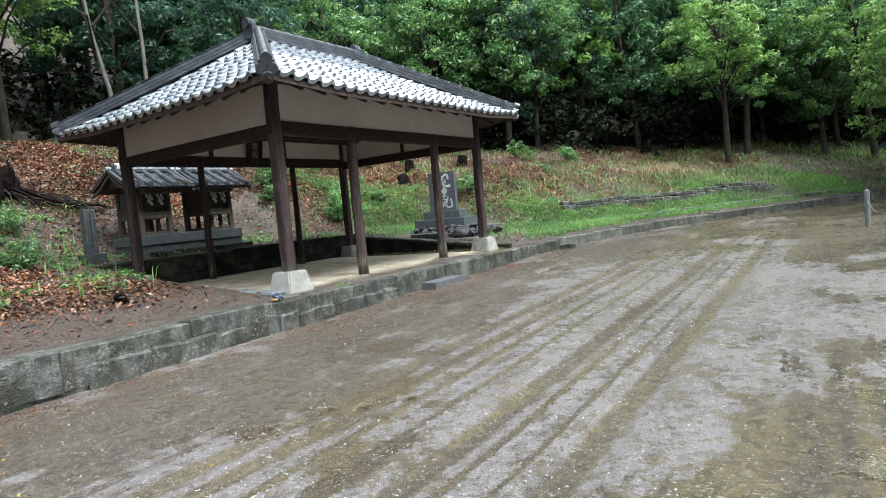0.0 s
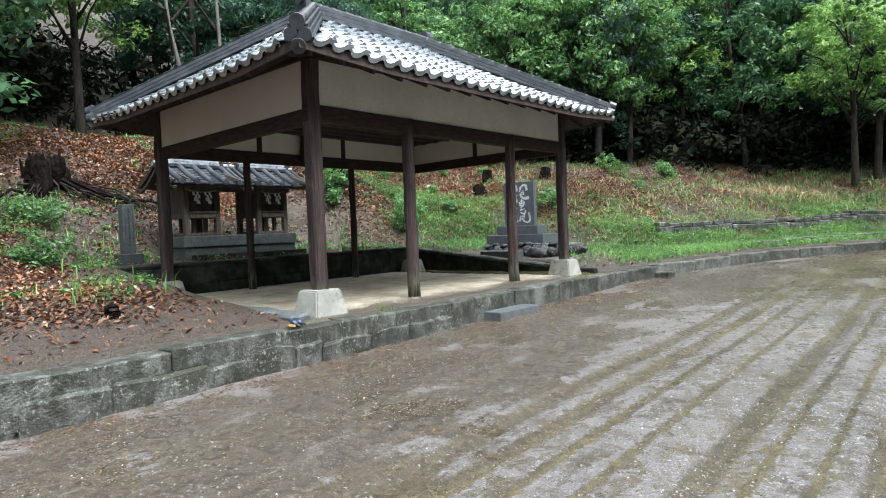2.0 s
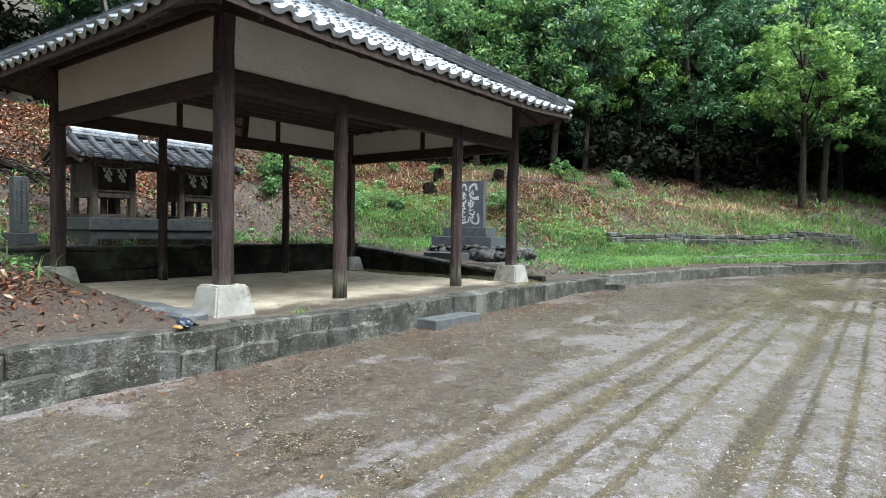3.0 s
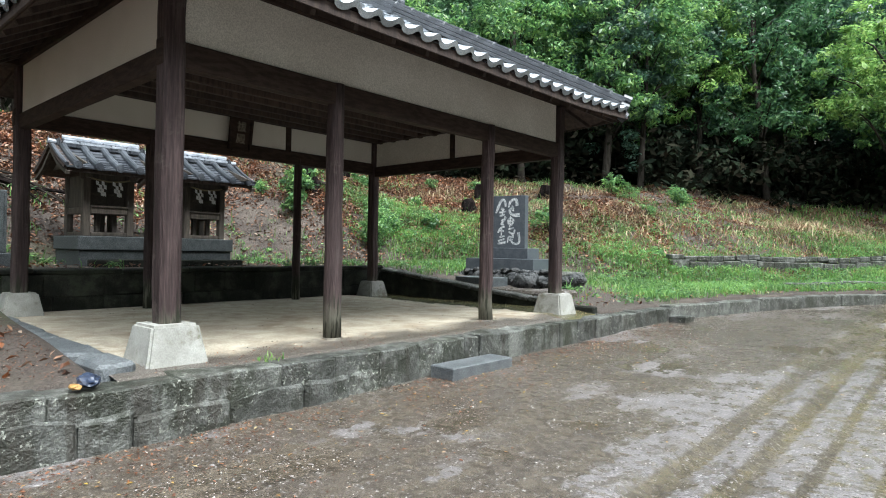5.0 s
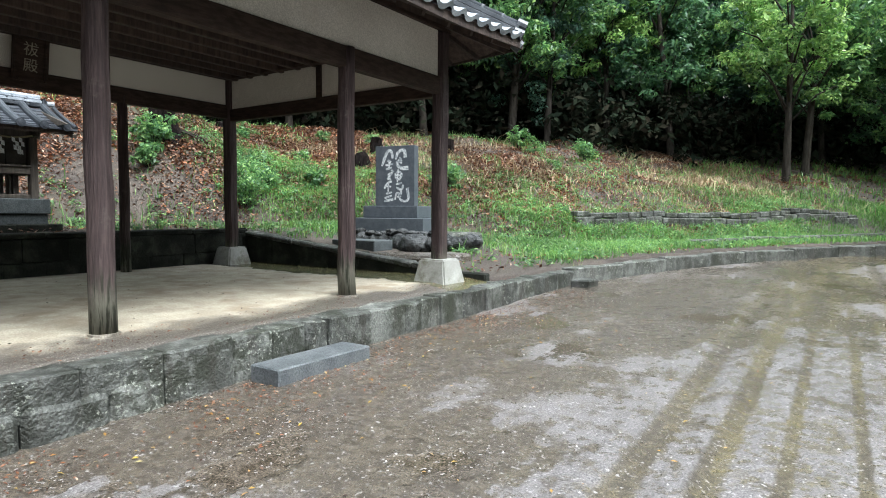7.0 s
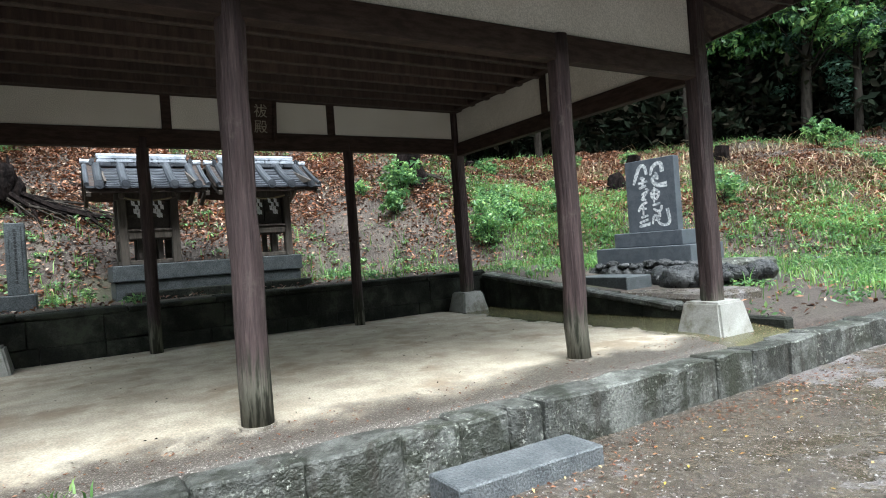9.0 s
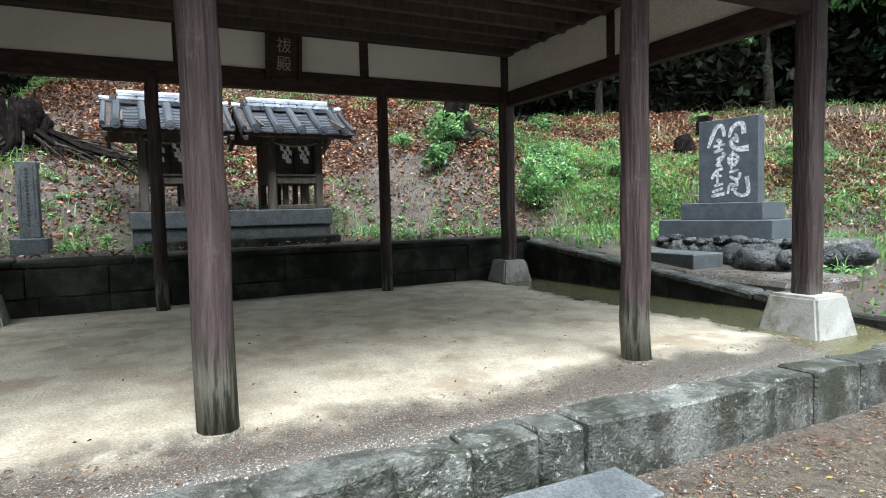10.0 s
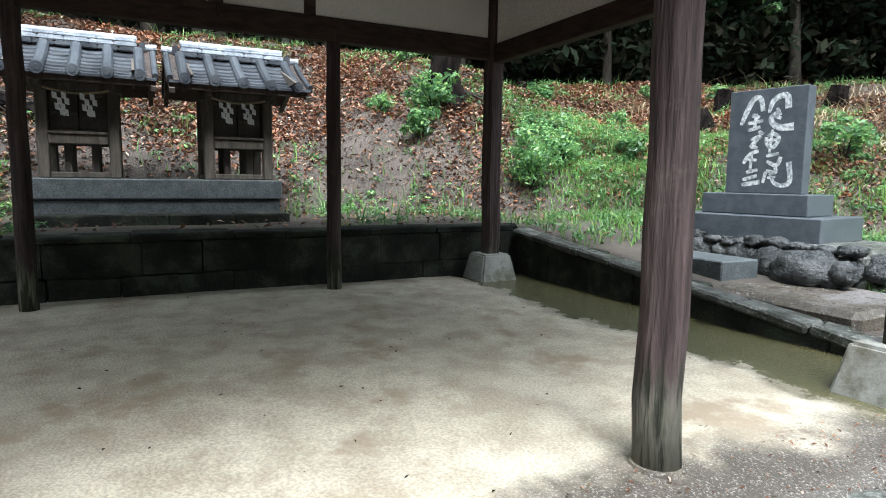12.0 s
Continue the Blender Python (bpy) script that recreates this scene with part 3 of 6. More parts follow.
# tie beams, with the plaster band above them
PB, PT = 3.285, 3.9
for px, s in ((X1, 1), (X0, -1)):
    lo, hi = (3.07, PB) if s > 0 else (3.09, 3.31)
    part("tie_beam", box(px - 0.06, px + 0.06, Y0 - 0.1, Y1 + 0.1, lo, hi, 0.008), M["beam"], pav)
    part("inner_purlin", box(px - s * 0.16 - 0.07, px - s * 0.16 + 0.07, Y0 + 0.02, Y1 - 0.02, 3.7 if s < 0 else 3.61, 3.91, 0.008), M["beam"], pav)
    part("wall_plate", box(px - 0.07, px + 0.07, Y0 - 0.25, Y1 + 0.25, PT - 0.04, PT + 0.07, 0.006), M["beam"], pav)
    ys4 = [Y0 + 0.1, *STRUTS, Y1 - 0.1] if s < 0 else [Y0 + 0.1, Y1 - 0.1]
    for a, b in zip(ys4, ys4[1:]):
        gap = 0.055 if s < 0 else 0.0
        part("plaster_panel", box(px - 0.03, px + 0.03, a + (gap if a > Y0 + 0.2 else 0), b - (gap if b < Y1 - 0.2 else 0), hi, PT - 0.04, 0.003), M["plaster"], pav, "grey-white plaster panel")
    if s < 0:
        for y in STRUTS:
            part("strut", box(px - 0.045, px + 0.045, y - 0.055, y + 0.055, hi, PT - 0.04, 0.006), M["beam"], pav)
for py in (Y0, Y1):
    part("tie_beam", box(X0 + 0.06, X1 - 0.06, py - 0.058, py + 0.058, 3.05, PB - 0.04, 0.008), M["beam"], pav)
    part("wall_plate", box(X0 + 0.07, X1 - 0.07, py - 0.068, py + 0.068, PT - 0.043, PT + 0.067, 0.006), M["beam"], pav)
    part("plaster_panel", box(X0 + 0.1, X1 - 0.1, py - 0.028, py + 0.028, PB - 0.04, PT - 0.043, 0.003), M["plaster"], pav, "grey-white plaster panel")
    # the strut and the purlin stand on the room side of the band only
    inner = 1 if py == Y0 else -1
    part("strut", box(CX - 0.05, CX + 0.05, py + inner * 0.045 - 0.016, py + inner * 0.045 + 0.016, PB - 0.04, PT - 0.043, 0.004), M["beam"], pav)
    part("inner_purlin", box(X0 + 0.24, X1 - 0.24, py + inner * 0.16 - 0.068, py + inner * 0.16 + 0.068, 3.69, 3.908, 0.008), M["beam"], pav)

rnd_ceiling = random.Random(8)
# ceiling: joists along the hall, short boards laid across them
for i in range(11):
    x = X0 + 0.32 + i * (X1 - X0 - 0.64) / 10
    part("ceiling_joist", box(x - 0.04, x + 0.04, Y0 + 0.09, Y1 - 0.09, 3.67, 3.78, 0.008), M["timber"], pav)
bays = 26
for i in range(bays):
    a, w = Y0 + 0.05 + i * (Y1 - Y0 - 0.1) / bays, (Y1 - Y0 - 0.1) / bays
    z = 3.782 + rnd_ceiling.uniform(0.0, 0.012)
    part("ceiling_board", box(X0 + 0.05, X1 - 0.05, a + rnd_ceiling.uniform(0.002, 0.012), a + w - rnd_ceiling.uniform(0.002, 0.012), z, z + 0.02, 0.003), M["ceiling"], pav)
part("ceiling_cover", box(X0 + 0.05, X1 - 0.05, Y0 + 0.05, Y1 - 0.05, 3.82, 3.835, 0.0), M["timber"], pav)
BOARD = Matrix.Translation((X0 + 0.1, 10.24, 3.2)) @ Matrix.Rotation(radians(9), 4, "Y")


def on_board(bm):
    bm.transform(BOARD)
    return bm


board = part("name_board", on_board(box(-0.02, 0.02, -0.15, 0.15, 0.02, 0.5, 0.006)), M["beam"], pav, "dark carved name board with gold characters")
for y0, y1, z0, z1 in ((-0.2, -0.15, -0.02, 0.54), (0.15, 0.2, -0.02, 0.54), (-0.15, 0.15, -0.03, 0.02), (-0.15, 0.15, 0.5, 0.55)):
    part("board_frame", on_board(box(-0.03, 0.05, y0, y1, z0, z1, 0.012, seg=2)), M["beam"], board, "dark moulded frame")


def roof_point(face, u, v):
    """Point on the roof: u metres along the eave, v 0 to 1 up the slope, with the slope's slight hollow."""
    z = EAVE + (RIDGE - EAVE) * (0.86 * v + 0.14 * v * v)
    lift = 0.0
    if face in "EW":
        e = abs((u - (EY0 + EY1) / 2) / ((EY1 - EY0) / 2))
        lift = 0.08 * max(e - 0.6, 0) / 0.4 * (1 - v)
        x = CX + (EX * (1 - v)) * (1 if face == "E" else -1)
        return Vector((x, u, z + lift))
    e = abs((u - CX) / EX)
    lift = 0.08 * max(e - 0.6, 0) / 0.4 * (1 - v)
    y = EY0 + (RY0 - EY0) * v if face == "S" else EY1 + (RY1 - EY1) * v
    return Vector((u, y, z + lift))


def span(face, v):
    if face in "EW":
        return EY0 + (RY0 - EY0) * v, EY1 + (RY1 - EY1) * v
    return CX - EX * (1 - v), CX + EX * (1 - v)


# roof deck: boards under the tiles, with thickness
bm = bmesh.new()
for face in "EWSN":
    rows = []
    for k in range(9):
        v = k / 8
        a, b = span(face, v)
        rows.append([bm.verts.new(roof_point(face, a + (b - a) * j / 12, v) - Vector((0, 0, 0.03))) for j in range(13)])
    for a, b in zip(rows, rows[1:]):
        for j in range(12):
            vs = [a[j], a[j + 1], b[j + 1], b[j]]
            if len({tuple(round(c, 5) for c in q.co) for q in vs}) == 4:
                bm.faces.new(vs)
bmesh.ops.remove_doubles(bm, verts=bm.verts[:], dist=0.002)
bmesh.ops.recalc_face_normals(bm, faces=bm.faces[:])
bmesh.ops.solidify(bm, geom=bm.faces[:], thickness=0.06)
roof = part("roof", bm, M["timber"], pav, "hipped roof of wet silver-grey pantiles")

# rafters under the eaves
for face in "EWSN":
    a, b = span(face, 0)
    n = 16 if face in "EW" else 14
    for i in range(n):
        u = a + 0.2 + (b - a - 0.4) * i / (n - 1)
        v1 = 0.34
        lo, hi = span(face, v1)
        p, q = roof_point(face, u, 0.02), roof_point(face, min(max(u, lo), hi), v1)
        p.z -= 0.13
        q.z -= 0.13
        part("rafter", tube([p, q], [0.035, 0.035], 4), M["timber"], roof)
for face in "EWSN":
    a, b = span(face, 0.0)
    bm = bmesh.new()
    prev = None
    for j in range(17):
        p = roof_point(face, a + (b - a) * j / 16, 0.0)
        ring = [bm.verts.new(p + Vector((0, 0, dz))) for dz in (-0.1, -0.005)]
        o = {"E": (0.02, 0), "W": (-0.02, 0), "S": (0, -0.02), "N": (0, 0.02)}[face]
        ring += [bm.verts.new(p + Vector((o[0], o[1], dz))) for dz in (-0.005, -0.1)]
        if prev:
            for k in range(4):
                bm.faces.new((prev[k], prev[(k + 1) % 4], ring[(k + 1) % 4], ring[k]))
        prev = ring
    part("fascia", bm, M["timber"], roof)

# pantiles: an S-curved tile with a turned-down lip
TW, TL = 0.262, 0.30


def pantile(eave):
    prof = [(-0.5, 0.012), (-0.36, -0.012), (-0.16, -0.016), (0.06, 0.004), (0.2, 0.036), (0.34, 0.05), (0.46, 0.036), (0.53, 0.008)]
    vs, fs = [], []
    for y, dz in ((0.0, 0.04), (TL, 0.0)):
        for x, z in prof:
            vs.append((x * TW, y, z + dz))
    n = len(prof)
    for x, z in prof:
        vs.append((x * TW, 0.0, z + 0.04 - (0.06 if eave else 0.036)))
    for k in range(n - 1):
        fs.append((k, k + 1, n + k + 1, n + k))
        fs.append((2 * n + k, 2 * n + k + 1, k + 1, k))
    me = bpy.data.meshes.new("pantile")
    me.from_pydata(vs, [], fs)
    me.materials.append(M["tile"])
    for i, p in enumerate(me.polygons):
        p.use_smooth = i % 2 == 0
    return me


tile_me, eave_me = pantile(False), pantile(True)


def tile_spots(face):
    """Matrices of the tiles of one slope, row by row from the eave."""
    out = []
    rows = 13 if face in "EW" else 11
    for r in range(rows):
        v, v2 = r / rows, (r + 1) / rows
        a, b = span(face, v2 - 0.3 / rows)
        n = int((b - a) / TW)
        for i in range(n):
            u = (a + b) / 2 + (i - (n - 1) / 2) * TW
            p, q = roof_point(face, u, v), roof_point(face, u, v2)
            up = (q - p).normalized()
            right = {"E": Vector((0, 1, 0)), "W": Vector((0, -1, 0)), "S": Vector((1, 0, 0)), "N": Vector((-1, 0, 0))}[face]
            nrm = right.cross(up).normalized()
            jig = Matrix.Rotation(random.uniform(-0.02, 0.02), 4, "Z") @ Matrix.Rotation(random.uniform(-0.018, 0.018), 4, "Y")
            base = p - up * (0.05 if r == 0 else 0.015) + nrm * random.uniform(0.012, 0.02)
            out.append((r, Matrix.Translation(base) @ Matrix((right, up, nrm)).transposed().to_4x4() @ jig @ Matrix.Diagonal((1, (q - p).length / (TL * 0.92), 1, 1))))
    return out


TILES = {face: tile_spots(face) for face in "EWSN"}

# hip and main ridges: stacked flat courses under a row of round cover tiles
def ridge_line(name, p, q, w, h, caps, label):
    p, q = Vector(p), Vector(q)
    way = (q - p).normalized()
    side = way.cross(Vector((0, 0, 1))).normalized()
    up = side.cross(way).normalized()
    m = Matrix.Translation(p) @ Matrix((way, -side, up)).transposed().to_4x4()
    ln = (q - p).length
    bm = bmesh.new()
    rnd = random.Random(int(ln * 100))
    for c in range(3):
        ww = w * (0.5 - 0.07 * c)
        box(-0.02 + 0.02 * c, ln, -ww, ww, -0.06 + c * h / 3, -0.06 + (c + 1) * h / 3 - 0.012, 0.004, bm)
    bm.transform(m)
    rid = part(name, bm, M["ridge"], roof, label)
    cap = bmesh.new()
    n = 10
    cl = ln / caps
    rings = []
    for x, r in ((0, 0.078), (cl * 0.86, 0.07), (cl * 0.86, 0.082), (cl, 0.082)):
        rings.append([cap.verts.new((x, math.cos(math.pi * (k / n * 1.2 - 0.1)) * r, math.sin(math.pi * (k / n * 1.2 - 0.1)) * r * 0.9)) for k in range(n + 1)])
    for a, b in zip(rings, rings[1:]):
        for k in range(n):
            cap.faces.new((a[k], b[k], b[k + 1], a[k + 1]))
    cap.faces.new(rings[0])
    me = bpy.data.meshes.new("cover_tile")
    cap.to_mesh(me)
    cap.free()
    me.materials.append(M["ridge"])
    me.shade_smooth()
    for i in range(caps):
        tilt = Matrix.Rotation(rnd.uniform(-0.02, 0.02), 4, "Z")
        piece_under(rid, "cover_tile", me, m @ Matrix.Translation((cl * i, 0, h - 0.07)) @ tilt)
    return rid, m, h


def piece_under(parent, name, me, m):
    ob = new(name, me)
    ob.parent = parent
    ob.matrix_basis = Matrix.Translation(-ORIGIN.get(parent, Vector())) @ m
    return ob


for sx in (1, -1):
    for ey, ry in ((EY0, RY0), (EY1, RY1)):
        rid, m, h = ridge_line("hip_ridge", (CX + sx * (EX - 0.06), ey + (0.05 if ey < ry else -0.05), EAVE + 0.13), (CX + sx * 0.06, ry, RIDGE + 0.06), 0.3, 0.2, 14, "hip ridge of round tiles")
        bm = bmesh.new()
        for dy, dz, r in ((-0.075, 0.0, 0.075), (0.075, 0.0, 0.075), (0.0, 0.13, 0.085)):
            tube([(-0.07, dy, dz + 0.02), (0.06, dy, dz + 0.02)], [r, r], 12, bm)
        tube([(-0.11, 0, -0.1), (0.1, 0, -0.05)], [0.085, 0.07], 12, bm)
        bm.transform(m)
        part("hip_end_tile", bm, M["ridge"], roof, "clustered round hip end tiles")
rid, m, h = ridge_line("main_ridge", (CX, RY0 - 0.12, RIDGE + 0.05), (CX, RY1 + 0.12, RIDGE + 0.05), 0.34, 0.25, 10, "main ridge of stacked tiles")
for y in (RY0 - 0.16, RY1 + 0.16):
    bm = box(CX - 0.17, CX + 0.17, y - 0.05, y + 0.05, RIDGE - 0.02, RIDGE + 0.3, 0.03)
    tube([(CX, y - 0.09, RIDGE + 0.3), (CX, y + 0.09, RIDGE + 0.3)], [0.1, 0.1], 12, bm)
    part("ridge_end_tile", bm, M["ridge"], roof, "dark ridge end tile")

def glyph(chars, height, mapping, material, parent, label, name="inscription"):
    """Raised characters of the built-in font, one under another."""
    bm = bmesh.new()
    for i, ch in enumerate(chars):
        cu = bpy.data.curves.new("glyph", "FONT")
        cu.body, cu.size, cu.align_x, cu.extrude = ch, height, "CENTER", 0.004
        ob = new("glyph", cu)
        bpy.context.view_layer.update()
        me = ob.evaluated_get(bpy.context.evaluated_depsgraph_get()).to_mesh()
        tmp = bmesh.new()
        tmp.from_mesh(me)
        for v in tmp.verts:
            v.co = mapping(v.co.x, v.co.y - i * height * 1.12, v.co.z)
        tm = bpy.data.meshes.new("glyph")
        tmp.to_mesh(tm)
        tmp.free()
        bm.from_mesh(tm)
        bpy.data.objects.remove(ob)
        bpy.data.meshes.remove(tm)
    return part(name, bm, material, parent, label)


glyph("祓殿", 0.175, lambda a, b, c: BOARD @ Vector((0.021 + c, a, 0.3 + b)), M["gilt"], board, "two faded gold characters")


# ---- stone edging of the terrace and retaining walls ----
edging = thing("stone_edging", (-6.95, 9.0, 0.4), "two-course edging of lichened grey stones", "edging", kind="structure")
rnd = random.Random(4)
TALL = 8.7  # from here on one tall course
y, i = 1.2, 0
while y < 16.15:
    ln = min(rnd.choice((0.28, 0.42, 0.55, 0.36, 0.48)) if y > TALL else rnd.choice((0.42, 0.62, 0.85, 1.05, 0.55)) if y > 5.2 else rnd.uniform(1.1, 1.6), 16.2 - y)
    if ln < 0.2:
        break
    if y < TALL:
        low_end = y + ln  # where the lower course stops
    z0 = ((0.33 if y > 5.2 else 0.2) + rnd.uniform(-0.05, 0.04) + 0.006 * y) if y < TALL else -0.1
    bm = rough_block(-7.24 if y < TALL else -7.14, -6.885 + rnd.uniform(-0.012, 0.012), y + 0.002, y + ln - 0.002, z0, 0.625 + rnd.uniform(-0.015, 0.012), 0.016 if y < TALL else 0.022, 0.014, i)
    part("stone", bm, M["stone"], edging)
    y += ln
    i += 1
y = 1.0
while y < low_end - 0.01:
    ln = rnd.choice((0.34, 0.5, 0.7, 0.9))
    if y + ln > low_end - 0.2:
        ln = low_end - y
    part("stone", rough_block(-7.22, -6.872 + rnd.uniform(-0.018, 0.02), y + 0.002, y + ln - 0.002, -0.1, 0.415 + rnd.uniform(-0.04, 0.03) + 0.006 * y, 0.028, 0.03, i), M["stone"], edging)
    y += ln
    i += 1

# rough slabs along the south edge of the floor
border = thing("stone_border", (-9.5, 6.75, FLOOR), "row of uneven pale stones edging the sand floor", "border", kind="structure")
x = -7.3
while x > -12.2:
    ln = rnd.uniform(0.35, 0.75)
    part("stone", rough_block(x - ln + 0.02, x, 6.62 + rnd.uniform(-0.05, 0.05), 6.93 + rnd.uniform(-0.05, 0.05), 0.4, 0.72 + rnd.uniform(-0.02, 0.04), 0.035, 0.03, i), M["pale_granite"], border)
    x -= ln
    i += 1

back = thing("retaining_wall", (-12.3, 10.3, FLOOR), "low dark mossy stone retaining wall", "wall", kind="structure")
y = 6.6
while y < 13.8:
    ln = rnd.uniform(0.7, 1.2)
    part("coping", rough_block(-12.5, -12.12, y + 0.004, min(y + ln, 13.85) - 0.004, 1.17, 1.245 + rnd.uniform(-0.012, 0.012), 0.014, 0.015, i), M["wall"], back)
    y += ln
    i += 1
for r in range(2):
    y = 6.6 - 0.2 * r
    while y < 13.8:
        ln = rnd.uniform(0.45, 0.8)
        e = min(y + ln, 13.84)
        part("stone", rough_block(-12.5, -12.12 + rnd.uniform(-0.015, 0.01), max(y, 6.6) + 0.002, e - 0.002, 0.55 + 0.31 * r, 0.86 + 0.31 * r - 0.003, 0.012, 0.009, i), M["wall"], back)
        y += ln
        i += 1
side = thing("retaining_wall", (-10.2, 13.9, FLOOR), "dark stone side wall stepping down beside the floor", "wall", kind="structure")
x = -12.13
while x < -8.15:
    ln = rnd.uniform(0.5, 0.8)
    e = min(x + ln, -8.1)
    top = 1.19 - (x + 12.1) * 0.1
    part("stone", rough_block(x + 0.002, e - 0.002, 13.79 + rnd.uniform(-0.01, 0.015), 14.1, 0.5, top - 0.05, 0.014, 0.018, i), M["wall"], side)
    x += ln
    i += 1
x = -12.1
while x < -8.15:
    ln = rnd.uniform(0.45, 0.9)
    e = min(x + ln, -8.05)
    bm = rough_block(x + 0.005, e - 0.005, 13.76 + rnd.uniform(-0.02, 0.02), 13.98, 1.16, 1.24, 0.016, 0.02, i)
    for v in bm.verts:
        v.co.z -= 0.03 + (v.co.x + 12.1) * 0.1
    part("coping", bm, M["stone"], side)
    x += ln
    i += 1
part("drain_lip", box(-8.1, -7.2, 13.84, 13.98, 0.5, 0.74, 0.02), M["wall"], side)

step = thing("stone_step", (-6.65, 10.3, 0.3), "grey granite step block against the stone edging", "step")
part("block", box(-6.85, -6.53, 9.68, 10.7, 0.1, 0.405, 0.01), M["pale_granite"], step)

# concrete kerb of the road beyond the terrace
kerb = thing("kerb", (-6.9, 16.2, 0.4), "mossy concrete kerb along the curving road", "kerb", kind="structure")


def along(line, step_m):
    out = []
    for (ax, ay), (bx, by) in zip(line, line[1:]):
        n = max(int(math.hypot(bx - ax, by - ay) / step_m), 1)
        out += [(ax + (bx - ax) * k / n, ay + (by - ay) * k / n) for k in range(n)]
    return out + [line[-1]]


def curb_run(line, off, w, low, high, parent, name, material, step_m, seed=0, on_land=False):
    pts = along(line, step_m)
    r2 = random.Random(seed)
    for (ax, ay), (bx, by) in zip(pts, pts[1:]):
        ux, uy = bx - ax, by - ay
        ln = math.hypot(ux, uy)
        m = Matrix.Translation((ax - uy / ln * off, ay + ux / ln * off, 0)) @ Matrix.Rotation(math.atan2(uy, ux), 4, "Z")
        g = float(grade(ay)) if not on_land else land_at(ax, ay)
        bm = rough_block(0.006, ln - 0.006, 0.0, w, g + low, g + high + r2.uniform(-0.012, 0.012), 0.01, 0.02, r2.randrange(999))
        bm.transform(m)
        part(name, bm, material, parent)


curb_run(KERB[1:8], 0.0, 0.3, -0.3, 0.27, kerb, "kerb_block", M["stone"], 1.1, 3)
TERR = [(-8.9, 21.4), (-7.0, 23.8), (-5.1, 26.6), (-3.0, 29.6)]
low_wall = thing("terrace_wall", (-7.0, 23.0, 0.9), "low drystone terrace wall on the grassy bank", "wall", kind="structure")
curb_run(TERR, 0.0, 0.35, -0.6, 0.24, low_wall, "stone", M["stone"], 0.5, 8, True)
curb_run(TERR, 0.05, 0.35, 0.245, 0.38, low_wall, "stone", M["stone"], 0.37, 11, True)
low_wall2 = thing("terrace_wall", (-4.5, 23.5, 0.9), "second low mossy stone course above the kerb", "wall", kind="structure")
curb_run([(-6.1, 21.7), (-4.7, 24.0), (-2.9, 26.5), (-0.7, 29.7)], 0.0, 0.3, -0.5, 0.16, low_wall2, "stone", M["stone"], 0.7, 9, True)
bit = thing("kerb_stone", (-6.66, 16.1, 0.38), "small loose stone block at the kerb", "stone")
part("block", rough_block(-6.82, -6.5, 15.9, 16.3, 0.3, 0.5, 0.015, 0.02, 77), M["stone"], bit)


# ---- two small shrines on a granite plinth ----
plinth = thing("shrine_plinth", (-14.5, 9.98, 1.22), "two-stepped grey granite plinth under the small shrines", "plinth")
part("upper_course", box(-15.2, -13.92, 8.57, 11.39, 1.5, 1.74, 0.012), M["granite"], plinth)
part("lower_course", box(-15.17, -13.945, 8.6, 11.36, 1.1, 1.497, 0.012), M["granite"], plinth)
ledge = thing("stone_ledge", (-13.7, 10.0, 1.2), "dark slate ledge before the shrine plinth", "ledge")
for y0, y1 in ((8.72, 10.02), (10.026, 10.75), (10.756, 11.4)):
    part("slab", rough_block(-13.93, -13.55, y0, y1, 1.1, 1.34, 0.008, 0.015, int(y0 * 9)), M["wall"], ledge)


